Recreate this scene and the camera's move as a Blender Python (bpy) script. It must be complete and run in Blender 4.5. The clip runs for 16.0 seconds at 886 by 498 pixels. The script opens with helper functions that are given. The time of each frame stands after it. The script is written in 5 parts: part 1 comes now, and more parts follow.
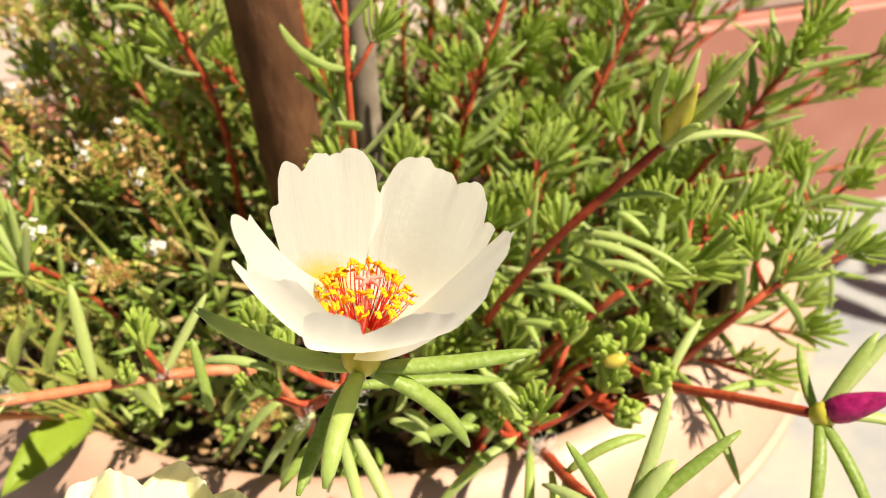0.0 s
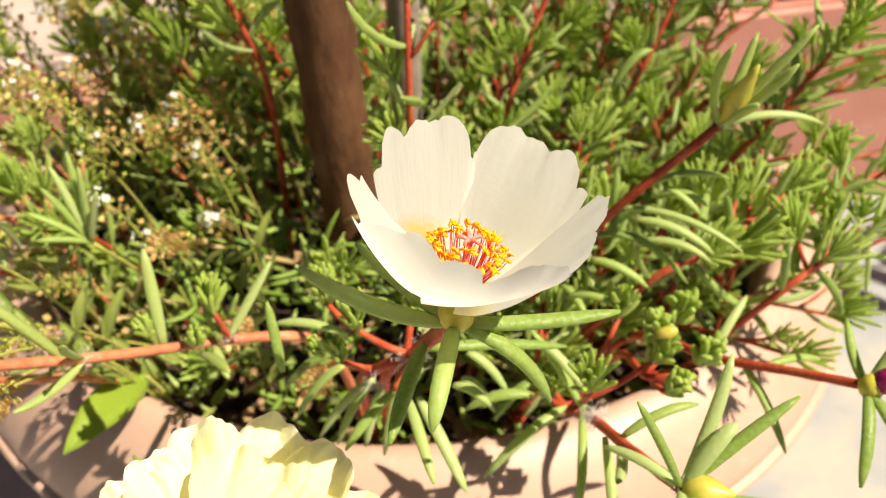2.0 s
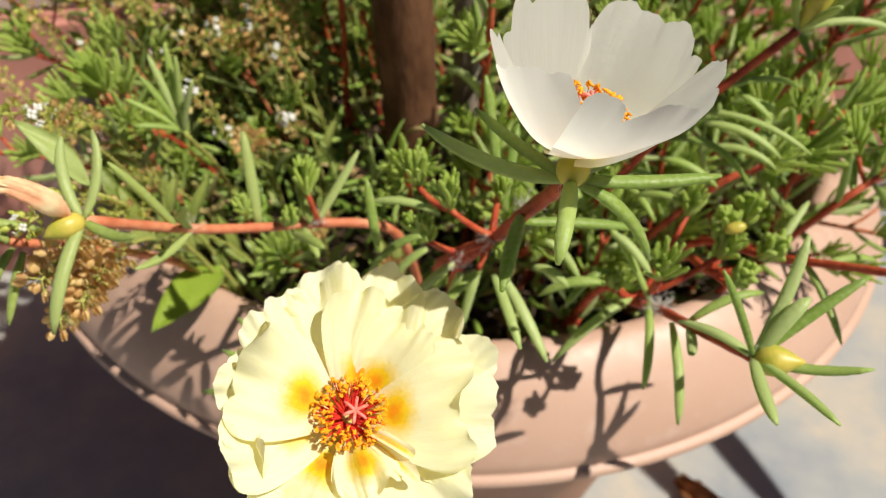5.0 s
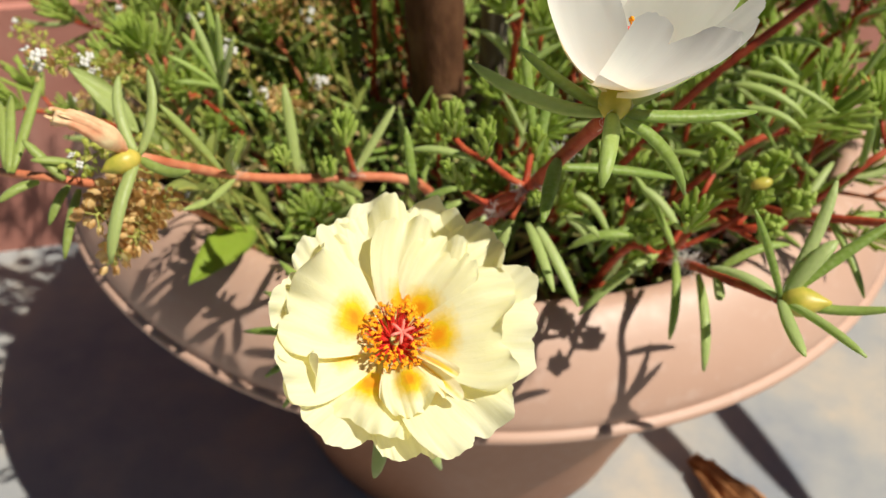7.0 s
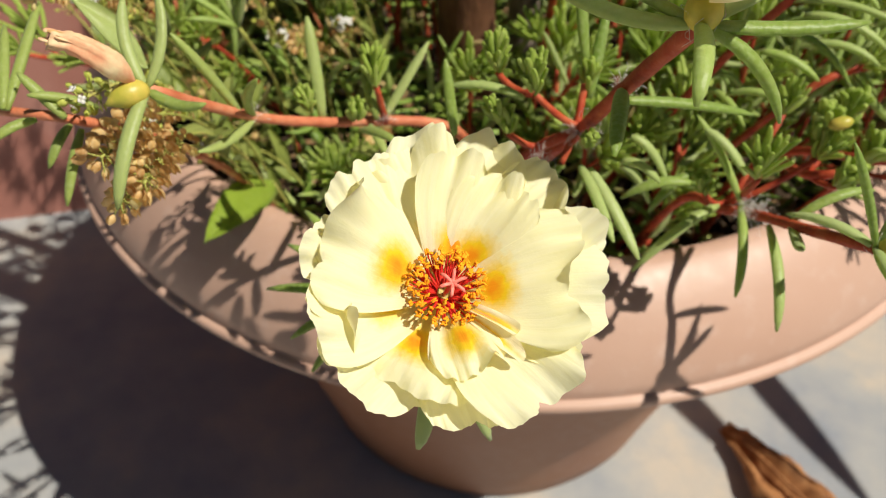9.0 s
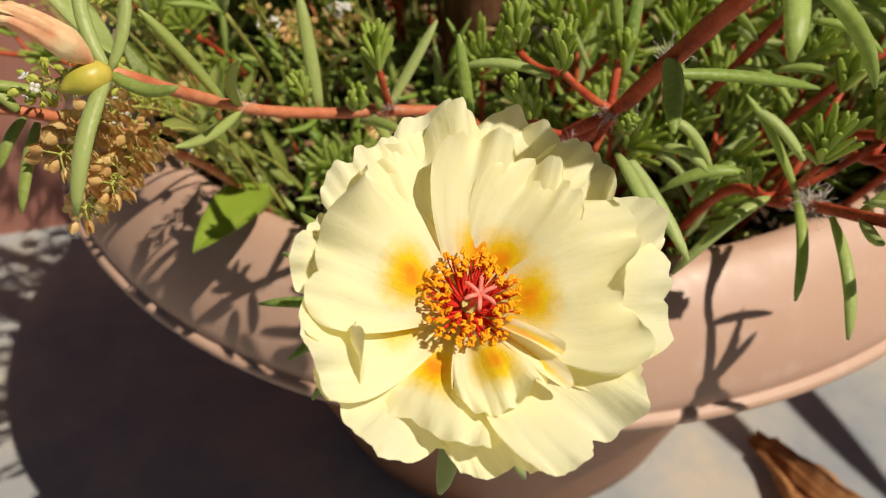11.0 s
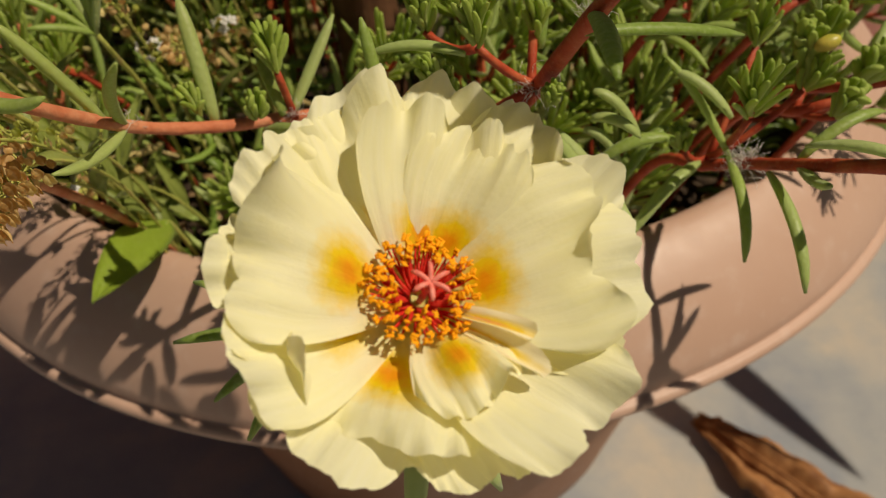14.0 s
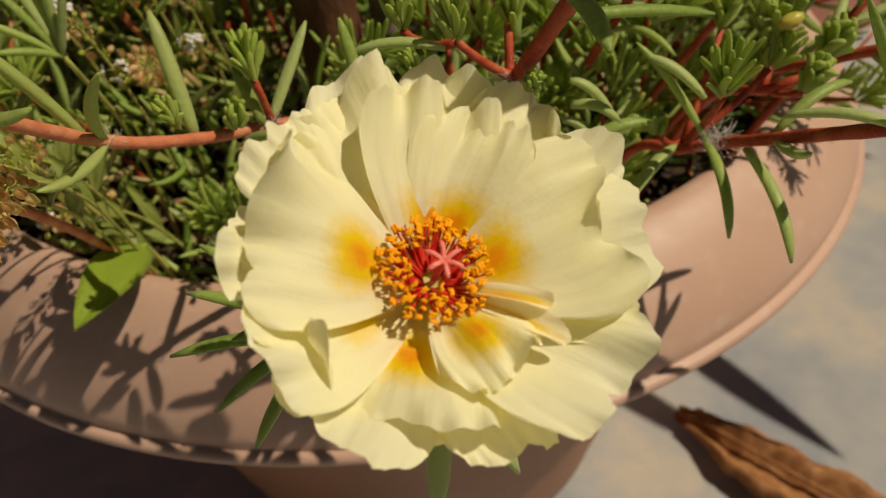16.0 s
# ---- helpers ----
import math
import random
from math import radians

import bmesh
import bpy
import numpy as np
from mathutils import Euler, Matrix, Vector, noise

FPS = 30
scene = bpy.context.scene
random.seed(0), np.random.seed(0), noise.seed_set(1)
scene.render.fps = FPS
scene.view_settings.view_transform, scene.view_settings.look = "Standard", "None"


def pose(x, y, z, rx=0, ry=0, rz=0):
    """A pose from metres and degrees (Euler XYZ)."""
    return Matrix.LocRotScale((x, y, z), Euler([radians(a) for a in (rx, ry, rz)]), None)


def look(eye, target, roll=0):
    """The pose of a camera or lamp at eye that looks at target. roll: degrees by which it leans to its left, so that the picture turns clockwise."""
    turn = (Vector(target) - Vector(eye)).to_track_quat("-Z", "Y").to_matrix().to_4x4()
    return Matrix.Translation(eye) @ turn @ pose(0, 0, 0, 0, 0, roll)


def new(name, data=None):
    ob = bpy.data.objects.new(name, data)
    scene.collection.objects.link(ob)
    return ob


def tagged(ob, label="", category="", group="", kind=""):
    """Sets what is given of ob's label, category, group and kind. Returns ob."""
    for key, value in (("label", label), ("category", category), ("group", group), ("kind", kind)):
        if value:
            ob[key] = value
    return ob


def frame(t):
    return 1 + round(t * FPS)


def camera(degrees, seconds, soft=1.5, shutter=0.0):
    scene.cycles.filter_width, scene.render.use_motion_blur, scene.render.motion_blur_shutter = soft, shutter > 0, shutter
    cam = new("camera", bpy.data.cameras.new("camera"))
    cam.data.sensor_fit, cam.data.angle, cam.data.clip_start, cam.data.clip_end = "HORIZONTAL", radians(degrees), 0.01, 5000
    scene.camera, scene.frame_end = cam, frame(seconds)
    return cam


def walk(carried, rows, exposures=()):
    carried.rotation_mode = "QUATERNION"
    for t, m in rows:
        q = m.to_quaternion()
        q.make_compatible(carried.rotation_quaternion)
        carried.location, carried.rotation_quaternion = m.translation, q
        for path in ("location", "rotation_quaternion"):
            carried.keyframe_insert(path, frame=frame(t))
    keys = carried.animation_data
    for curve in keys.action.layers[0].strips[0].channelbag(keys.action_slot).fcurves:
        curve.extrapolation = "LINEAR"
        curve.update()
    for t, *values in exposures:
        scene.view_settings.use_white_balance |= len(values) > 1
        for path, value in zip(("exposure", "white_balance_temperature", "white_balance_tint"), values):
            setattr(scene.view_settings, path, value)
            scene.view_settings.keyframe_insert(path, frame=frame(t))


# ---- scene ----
cam = camera(58.3, 16.0, soft=1.0)
cam.data.dof.use_dof, cam.data.dof.focus_distance, cam.data.dof.aperture_fstop = True, 0.125, 27
SKY, SUNLIGHT = 0.021, 5.0
EXPOSURES = [(0, 0.88, 6950, 7), (3.0, 0.68, 6550, 6), (4.2, 0.40, 6200, 6), (9.2, 0.13, 6250, 7), (11.3, -0.13, 6800, 8), (13, -0.38, 7100, 8), (16, -0.52, 7350, 8)]
PATH = [
    (0, (0.04125, 0.02878, 0.50694), (0.03447, 0.26737, 0.32521), -1.29),
    (0.5, (0.03371, 0.03031, 0.50735), (0.02882, 0.26760, 0.32385), -0.97),
    (1, (0.02955, 0.02771, 0.50895), (0.02270, 0.26366, 0.32380), -0.85),
    (1.5, (0.02616, 0.02245, 0.50974), (0.01971, 0.25974, 0.32630), -0.25),
    (2, (0.02669, 0.02016, 0.50812), (0.01848, 0.25599, 0.32287), -0.43),
    (2.5, (0.02707, 0.02030, 0.50405), (0.01759, 0.25224, 0.31401), -0.70),
    (3, (0.02701, 0.01693, 0.50266), (0.01589, 0.24620, 0.30950), -0.68),
    (3.5, (0.02501, 0.00946, 0.50478), (0.01217, 0.23700, 0.30969), -0.69),
    (4, (0.01930, 0.00612, 0.50499), (0.00666, 0.23357, 0.30978), 0.19),
    (4.2, (0.01604, 0.00538, 0.50403), (0.00429, 0.23185, 0.30763), 0.50),
    (6.3, (0.00552, -0.01715, 0.50169), (-0.00841, 0.20577, 0.30141), 1.47),
    (6.5, (0.00492, -0.01849, 0.49999), (-0.01016, 0.20529, 0.30076), 1.18),
    (7, (0.00272, -0.01572, 0.49763), (-0.01299, 0.20708, 0.29735), 1.15),
    (7.5, (-0.00078, -0.01472, 0.49302), (-0.01756, 0.20538, 0.28986), 0.96),
    (8, (-0.00065, -0.01524, 0.49032), (-0.01868, 0.20335, 0.28564), 0.63),
    (8.5, (-0.00282, -0.01343, 0.48791), (-0.02040, 0.20418, 0.28215), 0.74),
    (9, (-0.00552, -0.00435, 0.47914), (-0.02514, 0.21070, 0.27088), 0.14),
    (9.2, (-0.00713, 0.00215, 0.47540), (-0.02780, 0.21595, 0.26597), -0.17),
    (11.3, (-0.00990, 0.01458, 0.46062), (-0.03057, 0.23297, 0.25598), -1.75),
    (11.5, (-0.01000, 0.01587, 0.46002), (-0.02909, 0.23548, 0.25654), -1.71),
    (12, (-0.00756, 0.01830, 0.45497), (-0.02227, 0.23883, 0.25211), -1.73),
    (12.5, (-0.00588, 0.02116, 0.45015), (-0.01423, 0.24189, 0.24716), -2.22),
    (13, (-0.00902, 0.02165, 0.45079), (-0.00820, 0.24416, 0.24957), -1.64),
    (13.5, (-0.01287, 0.02203, 0.44861), (-0.00865, 0.24429, 0.24716), -2.42),
    (14, (-0.01393, 0.02015, 0.44736), (-0.00311, 0.24400, 0.24793), -3.29),
    (14.5, (-0.01710, 0.01431, 0.45043), (-0.00185, 0.24004, 0.25341), -3.56),
    (15, (-0.02096, 0.00945, 0.45194), (-0.00070, 0.23783, 0.25847), -3.87),
    (15.5, (-0.01593, 0.01194, 0.44838), (0.00829, 0.23958, 0.25449), -4.81),
    (16, (-0.02027, 0.01756, 0.44406), (0.00524, 0.24446, 0.24946), -4.96),
]

walk(cam, [(t, look(eye, target, roll)) for t, eye, target, roll in PATH], EXPOSURES)

# ---- world and sun ----
SUN = Vector((0.605, -0.18, 1.0)).normalized()
world = bpy.data.worlds.new("sky")
scene.world = world
world.use_nodes = True
wn = world.node_tree.nodes
sky = wn.new("ShaderNodeTexSky")
sky.sky_type, sky.sun_disc = "NISHITA", False
sky.sun_elevation = math.asin(SUN.z)
sky.sun_rotation = math.atan2(SUN.x, SUN.y)
world.node_tree.links.new(sky.outputs[0], wn["Background"].inputs[0])
wn["Background"].inputs[1].default_value = SKY
sun = new("sun", bpy.data.lights.new("sun", "SUN"))
sun.data.energy, sun.data.angle, sun.data.color = SUNLIGHT, radians(0.53), (1.0, 0.91, 0.78)
sun.matrix_basis = look(SUN * 3, (0, 0, 0))

# ---- materials ----


class Mat:
    """A node material with a few short ways to wire it."""

    def __init__(self, name):
        self.m = bpy.data.materials.new(name)
        self.m.use_nodes = True
        self.t = self.m.node_tree
        self.b = self.t.nodes["Principled BSDF"]
        self.out = self.t.nodes["Material Output"]

    def node(self, kind, **inputs):
        n = self.t.nodes.new(kind)
        for k, v in inputs.items():
            n.inputs[k.replace("_", " ")].default_value = v
        return n

    def link(self, a, b):
        self.t.links.new(a, b)

    def coords(self, kind="Object"):
        return self.node("ShaderNodeTexCoord").outputs[kind]

    def noise(self, scale, detail=4.0, where=None, rough=0.55):
        n = self.node("ShaderNodeTexNoise", Scale=scale, Detail=detail, Roughness=rough)
        self.link(where or self.coords(), n.inputs["Vector"])
        return n.outputs["Fac"]

    def ramp(self, fac, *stops):
        n = self.node("ShaderNodeValToRGB")
        e = n.color_ramp.elements
        while len(e) < len(stops):
            e.new(0.5)
        for el, (p, c) in zip(e, stops):
            el.position, el.color = p, (*c, 1)
        self.link(fac, n.inputs[0])
        return n.outputs[0]

    def mix(self, fac, a, b, blend="MIX"):
        n = self.node("ShaderNodeMix")
        n.data_type, n.blend_type = "RGBA", blend
        for v, i in ((fac, 0), (a, 6), (b, 7)):
            if isinstance(v, (int, float)):
                n.inputs[i].default_value = v
            elif isinstance(v, tuple):
                n.inputs[i].default_value = (*v, 1)
            else:
                self.link(v, n.inputs[i])
        return n.outputs[2]

    def bump(self, height, strength, distance):
        n = self.node("ShaderNodeBump", Strength=strength, Distance=distance)
        self.link(height, n.inputs["Height"])
        self.link(n.outputs[0], self.b.inputs["Normal"])
        return n.outputs[0]

    def surface(self, color=None, rough=0.6, spec=0.4):
        if isinstance(color, tuple):
            self.b.inputs["Base Color"].default_value = (*color, 1)
        elif color is not None:
            self.link(color, self.b.inputs["Base Color"])
        self.b.inputs["Roughness"].default_value = rough
        self.b.inputs["Specular IOR Level"].default_value = spec
        return self

    def thin(self, color, amount):
        """Let part of the light shine through, as in a petal or a leaf."""
        tr = self.node("ShaderNodeBsdfTranslucent")
        if isinstance(color, tuple):
            tr.inputs[0].default_value = (*color, 1)
        else:
            self.link(color, tr.inputs[0])
        mx = self.node("ShaderNodeMixShader")
        mx.inputs[0].default_value = amount
        self.link(self.b.outputs[0], mx.inputs[1])
        self.link(tr.outputs[0], mx.inputs[2])
        self.link(mx.outputs[0], self.out.inputs["Surface"])
        return self

    def each(self):
        return self.node("ShaderNodeObjectInfo").outputs["Random"]


def leaf_material(name, dark, mid, light, through_light, rough=0.42):
    m = Mat(name)
    base = m.ramp(m.each(), (0.0, dark), (0.5, mid), (1.0, light))
    grain = m.noise(900, 3)
    col = m.mix(m.ramp(grain, (0.42, (0, 0, 0)), (0.72, (1, 1, 1))), base, m.mix(0.45, base, light))
    blot = m.ramp(m.noise(120, 3), (0.5, (0, 0, 0)), (0.75, (1, 1, 1)))
    col = m.mix(m.mix(1.0, blot, (0.25, 0.25, 0.25), "MULTIPLY"), col, (0.36, 0.36, 0.10))
    dots = m.ramp(m.noise(2600, 2), (0.62, (0, 0, 0)), (0.74, (0.55, 0.55, 0.55)))
    col = m.mix(dots, col, (0.46, 0.50, 0.27))
    m.surface(col, rough, 0.42)
    m.b.inputs["Sheen Weight"].default_value = 0.12
    m.bump(grain, 0.35, 0.0006)
    return m.thin(m.mix(0.5, col, through_light), 0.38).m


LEAF = leaf_material("moss_rose_leaf", (0.22, 0.330, 0.050), (0.38, 0.500, 0.105), (0.54, 0.625, 0.26), (0.60, 0.74, 0.09))
LEAF_TUFT = leaf_material("young_leaf", (0.30, 0.430, 0.045), (0.42, 0.550, 0.075), (0.54, 0.645, 0.16), (0.66, 0.80, 0.07))
LEAF_PALE = leaf_material("pale_leaf", (0.31, 0.39, 0.085), (0.41, 0.49, 0.120), (0.51, 0.59, 0.23), (0.58, 0.72, 0.12))
LEAF_WEED = leaf_material("weed_leaf", (0.20, 0.26, 0.045), (0.28, 0.34, 0.065), (0.38, 0.42, 0.11), (0.52, 0.62, 0.08))
LEAF_FRESH = leaf_material("fresh_weed_leaf", (0.27, 0.37, 0.035), (0.31, 0.42, 0.04), (0.36, 0.46, 0.06), (0.60, 0.76, 0.06))
LEAF_TREE = leaf_material("tree_leaf", (0.04, 0.09, 0.02), (0.06, 0.13, 0.03), (0.09, 0.17, 0.04), (0.2, 0.4, 0.04))


def make_stem(name, a, b, c):
    m = Mat(name)
    col = m.ramp(m.noise(160, 3), (0.3, a), (0.5, b), (0.7, c))
    col = m.mix(m.ramp(m.noise(1400, 2), (0.58, (0, 0, 0)), (0.8, (0.28, 0.28, 0.28))), col, (0.60, 0.34, 0.20))
    m.surface(col, 0.55, 0.28)
    m.bump(m.noise(700, 3), 0.4, 0.0006)
    return m.m


STEM_RED = make_stem("red_stem", (0.27, 0.032, 0.014), (0.40, 0.058, 0.022), (0.48, 0.115, 0.045))
STEM_ORANGE = make_stem("orange_stem", (0.46, 0.125, 0.055), (0.56, 0.185, 0.090), (0.62, 0.28, 0.15))
STEM_WEED = make_stem("weed_stem", (0.32, 0.34, 0.07), (0.42, 0.43, 0.10), (0.46, 0.36, 0.13))


def petal_material(name, tint, rim, spot, spot_at, spot_soft, spot_wide, amount, glow, spot_mid=0.5):
    """Thin petals: UV runs 0..1 across and from claw to tip."""
    m = Mat(name)
    sep = m.node("ShaderNodeSeparateXYZ")
    uv = m.node("ShaderNodeUVMap")
    m.link(uv.outputs[0], sep.inputs[0])
    stretch = m.node("ShaderNodeMapping")
    stretch.inputs["Scale"].default_value = (1.0, 0.10, 1.0)
    m.link(uv.outputs[0], stretch.inputs[0])
    veins = m.noise(34, 4, stretch.outputs[0])
    col = m.mix(m.ramp(veins, (0.30, (0.2, 0.2, 0.2)), (0.80, (0.8, 0.8, 0.8))), tint, rim)
    def calc(op, a, b):
        n = m.node("ShaderNodeMath")
        n.operation = op
        for k, x in enumerate((a, b)):
            if isinstance(x, (int, float)):
                n.inputs[k].default_value = x
            else:
                m.link(x, n.inputs[k])
        return n.outputs[0]

    along_u = calc("DIVIDE", calc("SUBTRACT", sep.outputs[1], spot_at), spot_soft)
    across = calc("DIVIDE", calc("SUBTRACT", sep.outputs[0], spot_mid), spot_wide)
    far = calc("SQRT", calc("ADD", calc("MULTIPLY", along_u, along_u), calc("MULTIPLY", across, across)), 0.0)
    far = calc("ADD", far, calc("MULTIPLY", calc("SUBTRACT", m.noise(900, 4), 0.5), 0.9))
    far = calc("MULTIPLY", far, 0.46)
    core = m.ramp(far, (0.10, (1, 1, 1)), (0.40, (0, 0, 0)))
    halo = m.ramp(far, (0.42, (1, 1, 1)), (0.98, (0, 0, 0)))
    claw = m.ramp(sep.outputs[1], (0.12, (1, 1, 1)), (0.30, (0, 0, 0)))
    col = m.mix(halo, col, (0.92, 0.64, 0.012))
    col = m.mix(core, col, spot)
    col = m.mix(claw, col, (0.80, 0.70, 0.24))
    m.surface(col, 0.55, 0.3)
    m.bump(m.mix(0.5, veins, m.noise(620, 4)), 0.40, 0.0006)
    return m.thin(m.mix(0.55, col, glow), amount).m


PETAL_YELLOW = petal_material("pale_yellow_petal", (0.93, 0.905, 0.575), (0.975, 0.955, 0.755), (0.92, 0.32, 0.004), 0.370, 0.100, 0.155, 0.42, (0.97, 0.87, 0.30))
PETAL_STREAK = petal_material("pink_streaked_petal", (0.94, 0.90, 0.62), (0.95, 0.78, 0.56), (0.92, 0.36, 0.14), 0.36, 0.18, 0.12, 0.35, (0.95, 0.84, 0.40))
PETAL_WHITE = petal_material("cream_white_petal", (0.945, 0.93, 0.865), (0.98, 0.97, 0.92), (0.86, 0.66, 0.06), 0.10, 0.05, 0.10, 0.66, (0.985, 0.97, 0.89))
PETAL_WHITE_SPOT = petal_material("spotted_white_petal", (0.945, 0.93, 0.865), (0.98, 0.97, 0.92), (0.94, 0.78, 0.04), 0.42, 0.13, 0.22, 0.66, (0.985, 0.97, 0.89), 0.68)


def plain(name, a, b, scale=300, rough=0.5, spec=0.4, bump=0.2, amount=0.0):
    m = Mat(name)
    n = m.noise(scale, 4)
    col = m.mix(m.ramp(n, (0.35, (0, 0, 0)), (0.65, (1, 1, 1))), a, b)
    m.surface(col, rough, spec)
    m.bump(n, bump, 0.0008)
    if amount:
        m.thin(col, amount)
    return m.m


ANTHER = plain("orange_anther", (1.0, 0.34, 0.008), (1.0, 0.48, 0.020), 2500, 0.75, 0.2, 0.2, 0.10)
FILAMENT = plain("crimson_filament", (0.80, 0.030, 0.022), (0.90, 0.075, 0.045), 900, 0.5, 0.4, 0.2, 0.3)
PISTIL = plain("pink_pistil", (0.95, 0.20, 0.15), (0.98, 0.36, 0.28), 900, 0.5, 0.4, 0.2, 0.2)
CALYX = plain("yellow_green_calyx", (0.54, 0.50, 0.05), (0.72, 0.60, 0.08), 240, 0.4, 0.5, 0.2, 0.15)
BUD_YELLOW = plain("yellow_bud", (0.48, 0.46, 0.06), (0.70, 0.55, 0.10), 240, 0.4, 0.5, 0.2, 0.2)
BUD_MAGENTA = plain("magenta_bud", (0.30, 0.005, 0.09), (0.52, 0.02, 0.18), 500, 0.45, 0.4, 0.4, 0.2)
WITHERED_TIP = plain("browned_petal_tip", (0.42, 0.20, 0.07), (0.80, 0.54, 0.22), 500, 0.7, 0.2, 0.6, 0.1)
WITHERED = plain("withered_petal", (0.86, 0.38, 0.21), (0.93, 0.76, 0.45), 170, 0.6, 0.3, 0.7, 0.25)


def husk_material(name, *stops):
    m = Mat(name)
    col = m.ramp(m.each(), *stops)
    n = m.noise(900, 4)
    col = m.mix(m.ramp(n, (0.4, (0, 0, 0)), (0.75, (0.6, 0.6, 0.6))), col, (0.82, 0.66, 0.42))
    m.surface(col, 0.6, 0.3)
    m.bump(n, 0.5, 0.0006)
    return m.thin(col, 0.3).m


CAPSULE = husk_material("dry_tan_capsule", (0.0, (0.54, 0.29, 0.09)), (0.35, (0.74, 0.47, 0.17)), (0.75, (0.86, 0.63, 0.28)), (1.0, (0.84, 0.71, 0.30)))
FRUIT = plain("green_capsule", (0.52, 0.57, 0.09), (0.68, 0.70, 0.18), 500, 0.5, 0.3, 0.3, 0.2)
WHITE_BLOOM = plain("tiny_white_petal", (0.80, 0.78, 0.72), (0.86, 0.84, 0.80), 500, 0.6, 0.3, 0.2, 0.3)
HAIR = plain("white_axil_hair", (0.75, 0.70, 0.64), (0.85, 0.80, 0.75), 500, 0.6, 0.3, 0.0, 0.3)
DRY_LEAF = plain("dry_brown_leaf", (0.22, 0.085, 0.030), (0.48, 0.23, 0.09), 90, 0.6, 0.3, 0.7, 0.15)
DEBRIS = plain("plant_debris", (0.22, 0.12, 0.05), (0.45, 0.30, 0.16), 60, 0.8, 0.2, 0.5)


def pot_material(name, a, b, dusty, spec):
    m = Mat(name)
    n1, n2 = m.noise(9, 5), m.noise(140, 4)
    col = m.mix(m.ramp(n1, (0.35, (0, 0, 0)), (0.70, (1, 1, 1))), a, b)
    dust = m.ramp(n2, (0.55, (0, 0, 0)), (0.80, (0.55, 0.55, 0.55)))
    col = m.mix(dust, col, dusty)
    speck = m.ramp(m.noise(520, 2), (0.72, (0, 0, 0)), (0.76, (0.5, 0.5, 0.5)))
    col = m.mix(speck, col, (0.42, 0.30, 0.25))
    m.surface(col, 0.42, spec)
    m.link(m.ramp(n2, (0.3, (0.44, 0.44, 0.44)), (0.8, (0.62, 0.62, 0.62))), m.b.inputs["Roughness"])
    m.bump(n2, 0.10, 0.001)
    return m.m


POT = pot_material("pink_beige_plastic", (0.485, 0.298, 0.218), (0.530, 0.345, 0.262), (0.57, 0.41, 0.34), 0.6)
# the lip's plastic again, browner: shade below the lip is put into this colour
POT_BODY = pot_material("shaded_brown_plastic", (0.31, 0.140, 0.075), (0.36, 0.172, 0.098), (0.39, 0.215, 0.14), 0.4)


def soil_material():
    m = Mat("dark_soil")
    n = m.noise(160, 6)
    m.surface(m.ramp(n, (0.3, (0.018, 0.012, 0.008)), (0.55, (0.055, 0.036, 0.022)), (0.75, (0.13, 0.085, 0.05))), 0.9, 0.15)
    m.bump(n, 1.0, 0.004)
    return m.m


SOIL = soil_material()


def concrete_material():
    m = Mat("grey_concrete")
    big, mid, fine = m.noise(11, 6), m.noise(38, 6), m.noise(520, 4)
    col = m.ramp(big, (0.34, (0.240, 0.256, 0.285)), (0.50, (0.325, 0.325, 0.320)), (0.63, (0.455, 0.395, 0.325)))
    col = m.mix(m.ramp(mid, (0.40, (0, 0, 0)), (0.72, (0.6, 0.6, 0.6))), col, (0.36, 0.35, 0.335))
    col = m.mix(m.ramp(fine, (0.58, (0, 0, 0)), (0.80, (0.7, 0.7, 0.7))), col, (0.22, 0.21, 0.20))
    m.surface(col, 0.75, 0.3)
    m.bump(m.mix(0.4, mid, fine), 0.35, 0.003)
    return m.m


CONCRETE = concrete_material()


def paint_material(name, a, b, c):
    m = Mat(name)
    col = m.ramp(m.noise(14, 5), (0.3, a), (0.55, b), (0.75, c))
    n = m.noise(260, 5)
    col = m.mix(m.ramp(n, (0.55, (0, 0, 0)), (0.8, (0.4, 0.4, 0.4))), col, c)
    m.surface(col, 0.6, 0.35)
    m.bump(n, 0.25, 0.002)
    return m.m


TERRACOTTA = paint_material("terracotta_paint", (0.45, 0.19, 0.145), (0.51, 0.225, 0.175), (0.56, 0.28, 0.225))
PALE_TOP = paint_material("pale_step_top", (0.44, 0.33, 0.28), (0.50, 0.39, 0.34), (0.56, 0.46, 0.41))


def bark_material():
    m = Mat("brown_bark")
    s = m.node("ShaderNodeMapping")
    s.inputs["Scale"].default_value = (1.0, 1.0, 0.45)
    m.link(m.coords(), s.inputs[0])
    n = m.noise(130, 6, s.outputs[0])
    col = m.ramp(n, (0.25, (0.060, 0.026, 0.012)), (0.50, (0.115, 0.050, 0.023)), (0.80, (0.19, 0.092, 0.044)))
    col = m.mix(m.ramp(m.noise(45, 4), (0.58, (0, 0, 0)), (0.74, (0.5, 0.5, 0.5))), col, (0.24, 0.13, 0.08))
    m.surface(col, 0.8, 0.25)
    m.bump(n, 0.8, 0.002)
    return m.m


BARK = bark_material()
STAKE = plain("weathered_stake", (0.22, 0.17, 0.13), (0.34, 0.28, 0.22), 90, 0.8, 0.2, 0.5)

# ---- building tools ----


